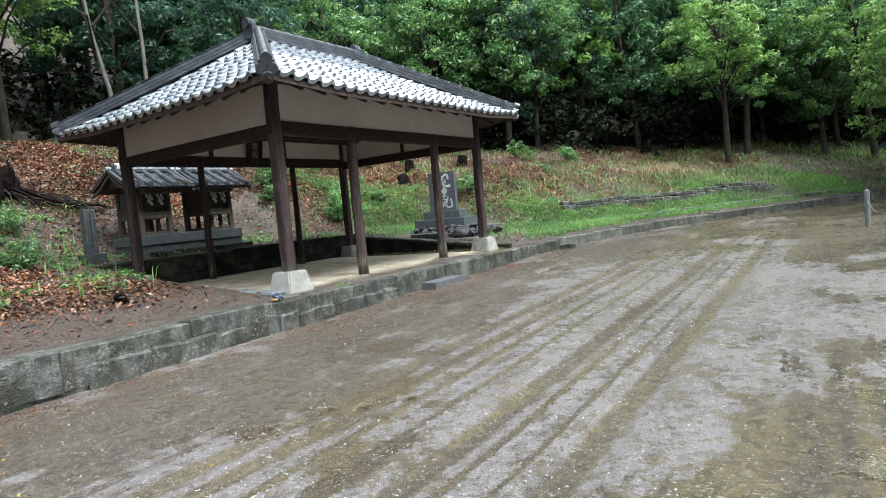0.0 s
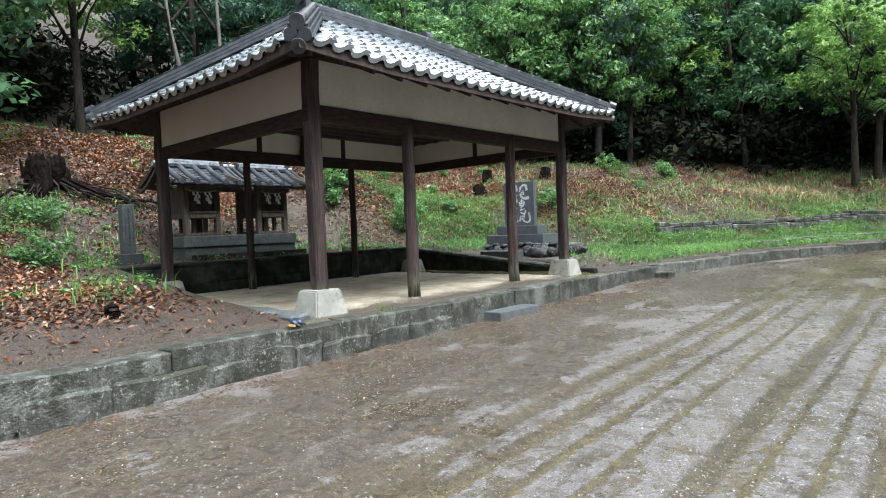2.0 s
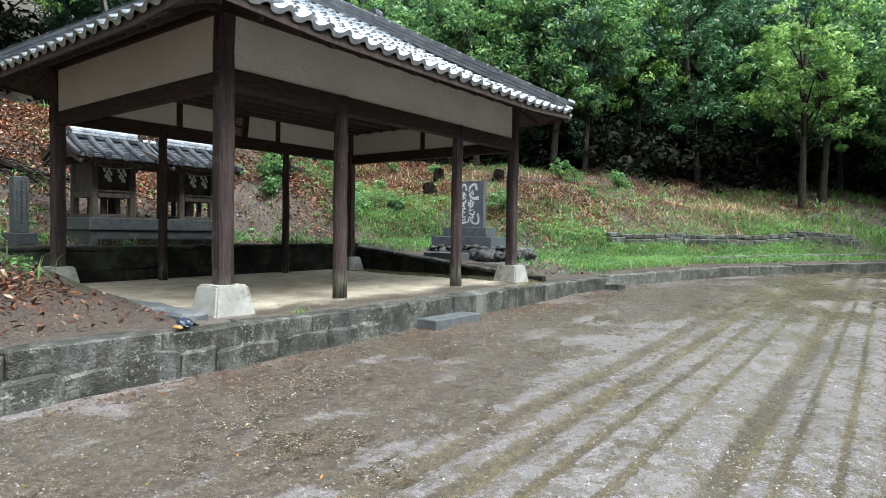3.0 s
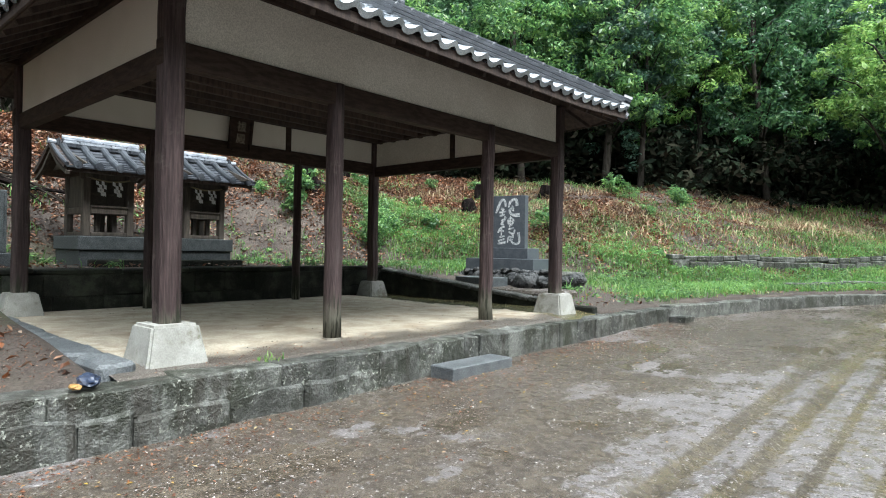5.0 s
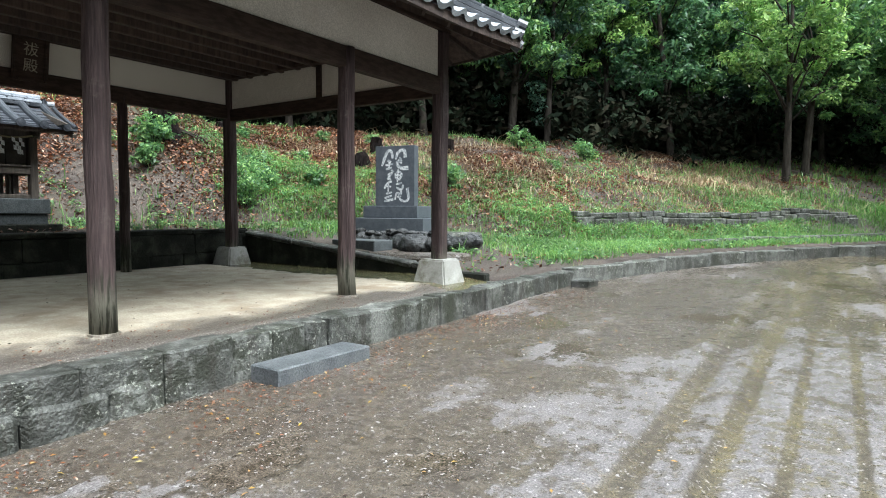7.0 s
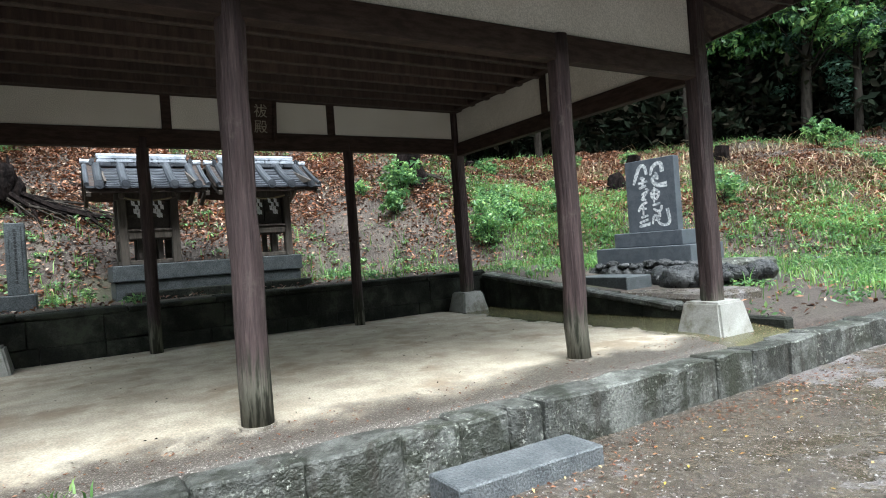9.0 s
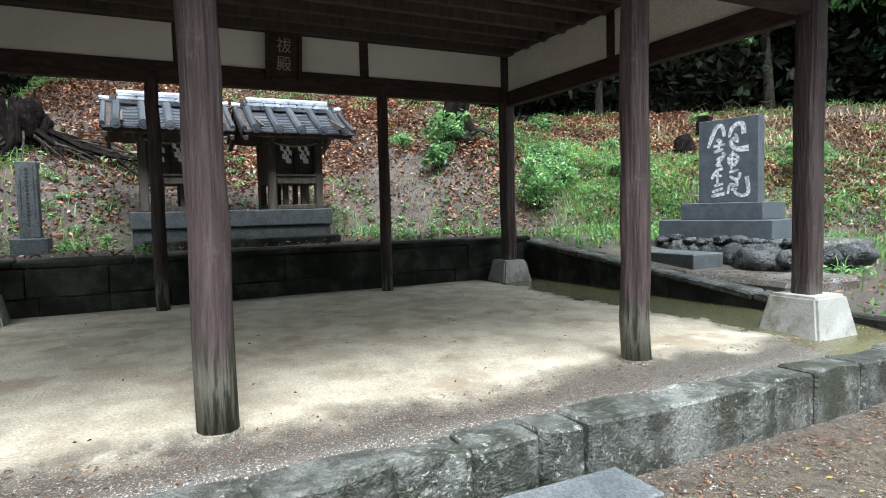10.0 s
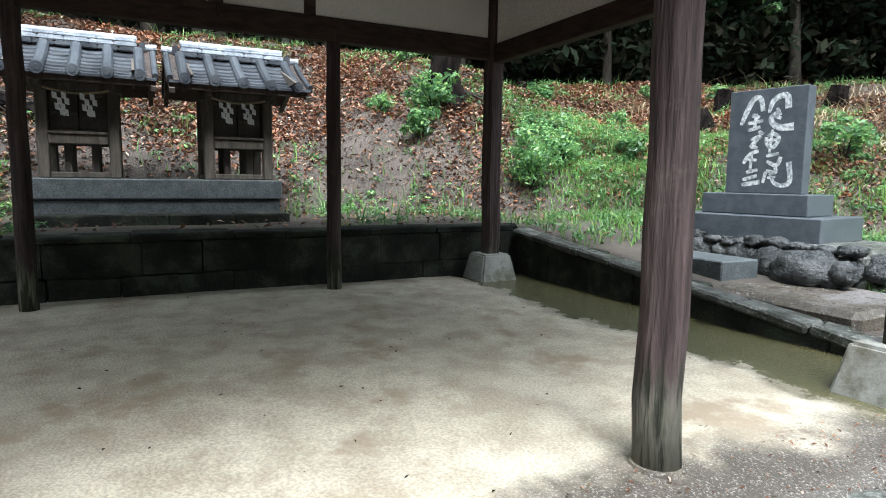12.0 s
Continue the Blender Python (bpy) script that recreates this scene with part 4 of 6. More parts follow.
def shrine(cy):
    s = thing("small_shrine", (-14.55, cy, 1.74), "small grey wooden shrine with tiled roof, rope and paper streamers", "shrine", "small shrines on the plinth")
    zb, fx, bx = 1.74, -14.2, -15.05
    for x in (fx, bx):
        for dy in (-0.36, 0.36):
            part("post", box(x - 0.06, x + 0.06, cy + dy - 0.06, cy + dy + 0.06, zb, 2.82, 0.012), M["shrine_wood"], s)
    part("sill", box(fx - 0.07, fx + 0.05, cy - 0.3, cy + 0.3, zb + 0.004, zb + 0.07, 0.008), M["shrine_wood"], s)
    part("floor_beam", box(fx - 0.05, fx + 0.075, cy - 0.3, cy + 0.3, 2.13, 2.24, 0.01), M["shrine_wood"], s)
    part("floor_ledge", box(fx - 0.02, fx + 0.1, cy - 0.3, cy + 0.3, 2.243, 2.275, 0.006), M["shrine_wood"], s)
    for dy in (-0.36, 0.36):
        part("side_beam", box(bx + 0.06, fx - 0.06, cy + dy - 0.045, cy + dy + 0.045, 2.13, 2.24, 0.008), M["shrine_wood"], s)
        part("side_sill", box(bx + 0.06, fx - 0.06, cy + dy - 0.045, cy + dy + 0.045, zb + 0.004, zb + 0.07, 0.008), M["shrine_wood"], s)
        part("side_wall", box(bx + 0.06, fx - 0.06, cy + dy - 0.015, cy + dy + 0.015, 2.24, 2.8, 0.003), M["shrine_wood"], s)
        part("bracket", box(fx + 0.06, fx + 0.24, cy + dy - 0.04, cy + dy + 0.04, 2.74, 2.83, 0.02), M["shrine_wood"], s)
    part("shelf", box(bx + 0.06, fx - 0.06, cy - 0.31, cy + 0.31, 2.15, 2.2, 0.006), M["shrine_wood"], s)
    part("lintel", box(fx - 0.05, fx + 0.08, cy - 0.46, cy + 0.46, 2.72, 2.83, 0.01), M["shrine_wood"], s)
    for dy in (-0.15, 0.15):
        d = part("door", box(fx - 0.09, fx - 0.06, cy + dy - 0.145, cy + dy + 0.145, 2.245, 2.715, 0.004), M["shrine_dark"], s, "dark closed door leaf")
        for z in (2.27, 2.47, 2.68):
            part("door_rail", box(fx - 0.06, fx - 0.045, cy + dy - 0.14, cy + dy + 0.14, z, z + 0.03, 0.003), M["shrine_wood"], d)
    part("back_wall", box(bx - 0.02, bx + 0.02, cy - 0.3, cy + 0.3, 2.14, 2.8, 0.003), M["shrine_dark"], s)
    for x in (fx - 0.14, bx + 0.14):
        for dy in (-0.13, 0.15):
            part("leg", box(x - 0.04, x + 0.04, cy + dy - 0.04, cy + dy + 0.04, zb, 2.15, 0.006), M["shrine_dark"], s)
    # roof with a flare, ribs of round tiles, pale stacked ridge
    w, front, rear, ez, rz = 0.84, -13.72, -15.38, 2.86, 3.3
    rx = (front + rear) / 2
    bm = bmesh.new()
    rows = []
    for k in range(13):
        f = k / 12
        x = front + (rear - front) * f
        h = 1 - abs(f - 0.5) * 2
        z = ez + (rz - ez) * (0.75 * h + 0.25 * h * h)
        rows.append([bm.verts.new((x, cy + w * e, z + 0.03 * abs(e) ** 3)) for e in (-1, -0.6, -0.2, 0.2, 0.6, 1)])
    for a, b in zip(rows, rows[1:]):
        for j in range(5):
            bm.faces.new((a[j], b[j], b[j + 1], a[j + 1]))
    bmesh.ops.recalc_face_normals(bm, faces=bm.faces[:])
    bmesh.ops.solidify(bm, geom=bm.faces[:], thickness=0.05)
    r = part("roof", bm, M["timber"], s, "gabled roof of dark round and flat tiles")

    def rz_at(x):
        h = 1 - abs((x - front) / (rear - front) - 0.5) * 2
        return ez + (rz - ez) * (0.75 * h + 0.25 * h * h)

    for sx in (1, -1):
        xa, xb = (front + 0.03, rx + 0.1) if sx > 0 else (rear - 0.03, rx - 0.1)
        for c in range(5):
            yy = cy - w + 0.19 + c * (2 * w - 0.38) / 4
            pts = [(xa + (xb - xa) * k / 5, yy, rz_at(xa + (xb - xa) * k / 5) + 0.05) for k in range(6)]
            rib = part("cover_tile", tube(pts, [0.06] * 6, 10), M["ridge"], r, smooth=False)
            if sx > 0:
                bm = tube([(xa + 0.012, yy, pts[0][2]), (xa + 0.03, yy, pts[0][2])], [0.07, 0.066], 14)
                tube([(xa + 0.03, yy, pts[0][2]), (xa + 0.036, yy, pts[0][2])], [0.035, 0.033], 10, bm)
                part("end_disc", bm, M["ridge"], r)
            lanes = [(yy, (2 * w - 0.38) / 4)] if c < 4 else []
            if c == 0:
                lanes.append((cy - w, 0.19))
            if c == 4:
                lanes.append((yy, 0.19))
            for yy, gap in lanes:
                for k in range(7):
                    x0 = xa + (xb - xa) * k / 7
                    x1 = xa + (xb - xa) * (k + 1.25) / 7
                    z0, z1 = rz_at(x0) + 0.045, rz_at(x1) + 0.02
                    bm = bmesh.new()
                    q = [bm.verts.new((x0, yy + gap * e, z0 - 0.02 * (1 - (2 * e - 1) ** 2))) for e in (0.1, 0.35, 0.65, 0.9)]
                    p = [bm.verts.new((x1, yy + gap * e, z1 - 0.02 * (1 - (2 * e - 1) ** 2))) for e in (0.1, 0.35, 0.65, 0.9)]
                    o = [bm.verts.new((x0, yy + gap * e, z0 - 0.045)) for e in (0.1, 0.35, 0.65, 0.9)]
                    for j in range(3):
                        bm.faces.new((q[j], q[j + 1], p[j + 1], p[j]))
                        bm.faces.new((o[j], o[j + 1], q[j + 1], q[j]))
                    bmesh.ops.recalc_face_normals(bm, faces=bm.faces[:])
                    part("flat_tile", bm, M["ridge"], r)
        for e in (-1, 1):
            pts = [(xa + (xb - xa) * k / 5, cy + e * (w - 0.03), rz_at(xa + (xb - xa) * k / 5) + 0.05) for k in range(6)]
            part("verge_tile", tube(pts, [0.035] * 6, 8), M["ridge"], r)
    for c, (hw, m_, z0, z1) in enumerate(((0.12, "ridge", -0.03, 0.03), (0.1, "cap", 0.034, 0.09), (0.075, "cap", 0.094, 0.13))):
        ln = 0.66 - 0.015 * c
        n = (6, 5, 6)[c]
        for k in range(n):
            y0 = cy - ln + k * 2 * ln / n
            part("ridge_tile", box(rx - hw, rx + hw, y0 + 0.002, y0 + 2 * ln / n - 0.002, rz + z0, rz + z1, 0.012, seg=2), M[m_], r)
    top = [(rx, cy - 0.64 + 1.28 * k / 6, rz + 0.145) for k in range(7)]
    part("ridge_roll", tube(top, [0.045] * 7, 10), M["cap"], r, smooth=True)
    for e in (-1, 1):
        part("ridge_end_tile", box(rx - 0.1, rx + 0.1, cy + e * 0.7 - 0.035, cy + e * 0.7 + 0.035, rz - 0.03, rz + 0.13, 0.03, seg=2), M["ridge"], r)
        part("verge_cap", tube([(rx, cy + e * 0.72, rz + 0.05), (rx, cy + e * 0.86, rz + 0.06)], [0.045, 0.045], 10), M["cap"], r)
        bm = bmesh.new()
        tri = [bm.verts.new((x, cy + e * 0.6, z)) for x, z in ((front + 0.25, ez + 0.06), (rear - 0.25, ez + 0.06), (rx, rz - 0.05))]
        bm.faces.new(tri)
        got = bmesh.ops.extrude_face_region(bm, geom=bm.faces[:])
        bmesh.ops.translate(bm, verts=[v for v in got["geom"] if isinstance(v, bmesh.types.BMVert)], vec=(0, -e * 0.03, 0))
        part("gable_board", bm, M["shrine_wood"], s)
        part("barge_board", tube([(front + 0.02, cy + e * (w - 0.05), ez - 0.1), (front - 0.41, cy + e * (w - 0.05), ez + 0.06), (rx, cy + e * (w - 0.05), rz - 0.1), (rear + 0.41, cy + e * (w - 0.05), ez + 0.06), (rear - 0.02, cy + e * (w - 0.05), ez - 0.1)], [0.04] * 5, 4), M["shrine_wood"], s)
    part("eave_board", box(front - 0.06, front - 0.01, cy - w + 0.05, cy + w - 0.05, ez - 0.075, ez - 0.02, 0.005), M["timber"], s)
    # rope and streamers
    pts = [(fx + 0.1, cy - 0.38 + k * 0.076, 2.77 - 0.07 * (1 - ((k - 5) / 5) ** 2)) for k in range(11)]
    part("rope", tube(pts, [0.013] * 11, 7, wob=0.3), M["rope"], s, "straw rope")
    for k, yy in enumerate((-0.2, -0.11, 0.07, 0.17)):
        bm = bmesh.new()
        z, yo, tilt = 2.7, cy + yy, (0.012, -0.006, 0.01, -0.012)[k]
        for seg in range(4):
            d = 0.018 * (1 if seg % 2 else -1)
            x = fx + 0.115 + 0.006 * (seg % 2) + 0.004 * seg
            a = [bm.verts.new((x, yo + d + e + tilt * seg, zz)) for e, zz in ((-0.024, z + 0.008), (0.024, z - 0.008), (0.028, z - 0.08), (-0.02, z - 0.064))]
            bm.faces.new(a)
            z -= 0.062
        part("paper_streamer", bm, M["paper"], s, "white zigzag paper streamer")
    return s


first = shrine(10.9)
copy_thing(first, pose(-14.55, 9.13, 1.74))

tab = thing("stone_tablet", (-13.95, 7.45, 1.2), "slim grey granite tablet with carved writing", "tablet")
part("base_slab", box(-14.16, -13.73, 7.24, 7.65, 1.1, 1.44, 0.012), M["granite"], tab)
shaft = part("shaft", box(-14.06, -13.85, 7.33, 7.56, 1.44, 2.41, 0.01), M["granite"], tab)
rnd = random.Random(9)
bm = bmesh.new()
for yy, wide, top, foot in ((7.52, 0.008, 2.36, 1.7), (7.445, 0.022, 2.33, 1.62), (7.375, 0.006, 2.2, 1.72)):
    z = top
    while z > foot:
        h = wide * 2 * rnd.uniform(0.85, 1.15)
        for k in range(3):
            box(-13.852, -13.847, yy - wide * rnd.uniform(0.5, 1), yy + wide * rnd.uniform(0.5, 1), z - h * (k + 0.75) / 3, z - h * (k + 0.2) / 3, 0, bm)
        box(-13.852, -13.8465, yy - wide * 0.15, yy + wide * 0.2, z - h * 0.95, z, 0, bm)
        z -= h * 1.25
tagged(part("inscription", bm, M["cut"], shaft, "dark carved characters, too worn to read"), kind="stuff")


# ---- monument ----
mon = thing("monument", (-10.42, 15.93, 0.92), "dark polished granite monument with white brushed characters", "monument", rz=10)


def lbox(name, x0, x1, y0, y1, z0, z1, bev, material, parent=None, label=""):
    return part(name, box(x0, x1, y0, y1, z0, z1, bev), material, parent or mon, label, local=True)


lbox("slab", -0.42, 0.42, 0.0, 0.17, 0.76, 1.9, 0.006, M["slab"], label="upright polished slab")
lbox("upper_plinth", -0.58, 0.58, -0.2, 0.42, 0.53, 0.757, 0.008, M["slab"])
lbox("lower_plinth", -0.8, 0.8, -0.4, 0.64, 0.27, 0.527, 0.008, M["slab"])
slab = mon.children[0]


def brush(points, w0, w1, parent, k):
    """One brushed stroke on the slab: a smooth tapering band through points given as shares of its width and height from the top left."""
    pts = [Vector((-0.42 + 0.84 * u, 0, 1.9 - 1.14 * v)) for u, v in points]
    fine = []
    for i in range(len(pts) - 1):
        p0, p1, p2, p3 = pts[max(i - 1, 0)], pts[i], pts[i + 1], pts[min(i + 2, len(pts) - 1)]
        for j in range(6):
            f = j / 6
            fine.append(0.5 * ((2 * p1) + (p2 - p0) * f + (2 * p0 - 5 * p1 + 4 * p2 - p3) * f * f + (3 * p1 - p0 - 3 * p2 + p3) * f ** 3))
    fine.append(pts[-1])
    bm = bmesh.new()
    prev = None
    for i, p in enumerate(fine):
        a = (fine[min(i + 1, len(fine) - 1)] - fine[max(i - 1, 0)]).normalized()
        f = i / (len(fine) - 1)
        w = (w0 + (w1 - w0) * f) * (0.55 + 0.45 * math.sin(min(f * 6, 1.57)))
        n = Vector((-a.z, 0, a.x)) * w
        q = p + Vector((0, -0.0025 - 0.0004 * k, 0))
        pair = [bm.verts.new(q + n), bm.verts.new(q - n)]
        if prev:
            bm.faces.new((prev[0], prev[1], pair[1], pair[0]))
        prev = pair
    bmesh.ops.recalc_face_normals(bm, faces=bm.faces[:])
    bmesh.ops.solidify(bm, geom=bm.faces[:], thickness=0.001)
    return part("brush_stroke", bm, M["letter"], parent, "white brushed stroke of writing", local=True)


UPPER = [
    (((0.17, 0.33), (0.24, 0.20), (0.32, 0.09), (0.41, 0.09), (0.45, 0.21)), 0.042, 0.034),
    (((0.31, 0.24), (0.41, 0.27)), 0.034, 0.025),
    (((0.26, 0.32), (0.46, 0.30)), 0.029, 0.021),
    (((0.37, 0.23), (0.35, 0.39)), 0.029, 0.021),
    (((0.27, 0.39), (0.43, 0.36)), 0.029, 0.025),
    (((0.53, 0.23), (0.57, 0.13), (0.66, 0.08), (0.75, 0.09), (0.77, 0.20)), 0.034, 0.046),
    (((0.67, 0.21), (0.56, 0.29), (0.66, 0.37), (0.85, 0.37)), 0.029, 0.055),
    (((0.57, 0.25), (0.69, 0.29)), 0.025, 0.025),
    (((0.63, 0.19), (0.68, 0.26)), 0.025, 0.021),
]
MIDDLE = [
    (((0.41, 0.40), (0.48, 0.43)), 0.029, 0.021),
    (((0.31, 0.48), (0.44, 0.45), (0.32, 0.54), (0.41, 0.56)), 0.029, 0.021),
    (((0.37, 0.45), (0.37, 0.57)), 0.025, 0.021),
    (((0.53, 0.45), (0.61, 0.43), (0.68, 0.48), (0.61, 0.56), (0.53, 0.53), (0.52, 0.46)), 0.029, 0.025),
    (((0.53, 0.49), (0.67, 0.49)), 0.021, 0.021),
    (((0.59, 0.39), (0.57, 0.61)), 0.025, 0.017),
]
LOWER = [
    (((0.23, 0.71), (0.32, 0.62), (0.43, 0.59)), 0.034, 0.025),
    (((0.26, 0.66), (0.41, 0.68)), 0.025, 0.021),
    (((0.34, 0.60), (0.33, 0.80)), 0.021, 0.021),
    (((0.28, 0.80), (0.43, 0.77)), 0.029, 0.021),
    (((0.24, 0.87), (0.43, 0.83)), 0.029, 0.025),
    (((0.23, 0.92), (0.47, 0.89)), 0.034, 0.034),
    (((0.53, 0.64), (0.69, 0.62)), 0.029, 0.021),
    (((0.54, 0.69), (0.67, 0.73), (0.72, 0.65)), 0.029, 0.029),
    (((0.54, 0.78), (0.66, 0.80), (0.66, 0.75)), 0.029, 0.025),
    (((0.54, 0.79), (0.51, 0.90)), 0.025, 0.021),
    (((0.59, 0.81), (0.66, 0.90), (0.78, 0.92), (0.85, 0.87), (0.82, 0.70)), 0.025, 0.038),
    (((0.56, 0.85), (0.67, 0.84)), 0.021, 0.017),
]
for k, (pts, w0, w1) in enumerate(UPPER + MIDDLE + LOWER):
    brush(pts, w0 * 0.75, w1 * 0.75, slab, k % 5)
# mound of boulders and a flat stone in front
mound = thing("rock_base", (-10.2, 15.9, 1.0), "bed of wet dark boulders under the monument", "rocks")
bm = rough_block(-11.3, -9.0, 15.42, 16.9, 0.7, 1.2, 0.03, 0.05, 5)
part("gravel_bed", bm, M["stone"], mound)
rnd = random.Random(21)
spots = [(-11.2, 15.45, 0.16), (-10.95, 15.42, 0.14), (-10.68, 15.4, 0.2), (-10.4, 15.4, 0.15), (-10.15, 15.38, 0.18), (-9.9, 15.3, 0.14), (-9.72, 15.22, 0.23),
         (-9.3, 15.12, 0.28), (-9.08, 15.3, 0.16), (-8.98, 15.1, 0.12), (-8.92, 15.62, 0.17), (-8.86, 15.95, 0.15), (-8.88, 16.3, 0.18), (-8.84, 15.35, 0.1)]
for k, (x, y, rr) in enumerate(spots):
    low = rr > 0.21
    part("boulder", boulder((x, y, 0.93 + (0.06 if low else 0.1)), (rr * rnd.uniform(0.9, 1.15), rr * 0.9, rr * rnd.uniform(0.95, 1.15)), k + 3), M["rock"], mound, smooth=True)
for k in range(9):
    part("boulder", boulder((-11.05 + 0.25 * k, 15.42 - 0.012 * k, 1.18 + rnd.uniform(-0.02, 0.03)), (rnd.uniform(0.09, 0.14), 0.11, rnd.uniform(0.06, 0.09)), k + 40), M["rock"], mound, smooth=True)
offer = thing("offering_stone", (-10.0, 14.5, 1.0), "rectangular granite offering step before the monument", "step")
part("block", box(-10.55, -9.6, 14.36, 14.85, 0.84, 1.09, 0.012), M["granite"], offer)
pave = thing("paving_slab", (-9.3, 14.5, 0.9), "wet gravel apron before the monument", "paving")
part("slab", rough_block(-10.9, -8.3, 14.14, 15.3, 0.6, 0.9, 0.03, 0.05, 6), M["yard"], pave)


# ---- woods ----
def leaf_cloud(rng, centres, radii, per, size, up=0.5, flat=0.6):
    """Leaves in clumps: each leaf a folded lozenge of two triangles. Returns vertices and faces."""
    k = len(centres)
    c = np.repeat(centres, per, 0)
    r = np.repeat(radii, per)[:, None]
    d = rng.normal(size=(k * per, 3))
    d /= np.linalg.norm(d, axis=1)[:, None]
    p = c + d * r * rng.random((k * per, 1)) ** 0.45 * np.array([1, 1, flat])
    nrm = d * 0.6 + rng.normal(size=d.shape) * 0.5 + np.array([0, 0, up])
    nrm /= np.linalg.norm(nrm, axis=1)[:, None]
    t = np.cross(nrm, rng.normal(size=d.shape))
    t /= np.linalg.norm(t, axis=1)[:, None]
    b = np.cross(nrm, t)
    s = size * rng.uniform(0.6, 1.35, (k * per, 1))
    v = np.stack([p - t * s, p - b * s * 0.42 + nrm * s * 0.12, p + t * s, p + b * s * 0.42 + nrm * s * 0.12], 1).reshape(-1, 3)
    i = np.arange(k * per)[:, None] * 4
    f = np.concatenate([i + np.array([[0, 1, 2]]), i + np.array([[0, 2, 3]])], 1).reshape(-1, 3)
    return v, f


def mesh_of(name, v, f, material):
    me = bpy.data.meshes.new(name)
    me.vertices.add(len(v))
    me.vertices.foreach_set("co", np.asarray(v, np.float32).ravel())
    k = f.shape[1]
    me.loops.add(f.size)
    me.loops.foreach_set("vertex_index", f.astype(np.int32).ravel())
    me.polygons.add(len(f))
    me.polygons.foreach_set("loop_start", np.arange(0, f.size, k, dtype=np.int32))
    me.update(calc_edges=True)
    me.materials.append(material)
    return me


def crown_mesh(seed, rx, rz, clumps, per, size, material):
    rng = np.random.default_rng(seed)
    d = rng.normal(size=(clumps, 3))
    d /= np.linalg.norm(d, axis=1)[:, None]
    rad = rng.uniform(0.35, 1.0, (clumps, 1)) ** 0.6
    c = d * rad * np.array([rx, rx, rz]) * rng.uniform(0.8, 1.15, (clumps, 1))
    # ragged lower skirt
    c[:, 2] += 0.25 * rz * np.sin(c[:, 0] * 1.3 + seed)
    v, f = leaf_cloud(rng, c, rng.uniform(0.45, 1.0, clumps) * rx * 0.24, per, size)
    return mesh_of("crown", v, f, material), c


CROWNS = [crown_mesh(31, 3.0, 3.6, 130, 72, 0.125, M["leaf_a"]), crown_mesh(32, 3.3, 4.2, 130, 72, 0.13, M["leaf_b"]), crown_mesh(33, 2.6, 3.2, 110, 70, 0.12, M["leaf_m"]),
          crown_mesh(34, 3.4, 4.6, 130, 72, 0.135, M["leaf_b"]), crown_mesh(35, 3.0, 4.2, 130, 72, 0.125, M["leaf_c"])]


def tree_base(kind):
    """One tree at the origin: a tapered, forked trunk and a crown of leaf clumps."""
    me, c = CROWNS[kind]
    rnd2 = random.Random(kind)
    height = 6.6
    t = thing("tree", (0, 0, 0), ("tall broadleaf tree with fresh green crown", "tall evergreen tree with dark dense crown", "young maple tree with bright green leaves",
                                  "tall evergreen tree with dark dense crown", "bamboo-like tree with blue-green foliage")[kind], "tree", "trees of the wood")
    lean = Vector((rnd2.uniform(-0.5, 0.5), rnd2.uniform(-0.5, 0.5), 0))
    bm = tube([Vector((0, 0, -0.6)), Vector((0, 0, 0.4)), lean * 0.4 + Vector((0, 0, 3)), lean + Vector((0, 0, 6)), lean * 1.2 + Vector((0, 0, 9))], [0.24, 0.17, 0.13, 0.1, 0.03], 8, wob=0.15, seed=kind)
    for j in range(0, len(c), 9):
        tip = Vector(c[j]) + Vector((0, 0, height)) + lean
        z = min(max(tip.z - 1.8 - rnd2.random(), 2.6), 8.4)
        root = lean * (z / 7) + Vector((0, 0, z))
        tube([root, (root + tip) / 2 + Vector((0, 0, 0.35)), tip], [0.06, 0.035, 0.012], 5, bm)
    part("trunk", bm, M["bark"], t, local=True, smooth=True)
    cr = new("crown", me)
    cr.parent = t
    cr.location = lean + Vector((0, 0, height))
    return t


TREES = [tree_base(k) for k in range(5)]
used = set()


def plant(kind, x, y, s=1.0, turn=0.0, sink=0.1, tilt=0.0, label=""):
    z = land_at(x, y) if side_of(KERB, np.array([x]), np.array([y]))[0] > 0.2 else float(grade(y))
    m = Matrix.Translation((x, y, z - sink)) @ Matrix.Rotation(turn, 4, "Z") @ Matrix.Rotation(tilt, 4, "X")
    if kind not in used:
        used.add(kind)
        ob = TREES[kind]
    else:
        ob = copy_thing(TREES[kind], Matrix())
    ob.matrix_basis = m @ Matrix.Diagonal((s, s, s, 1))
    return ob


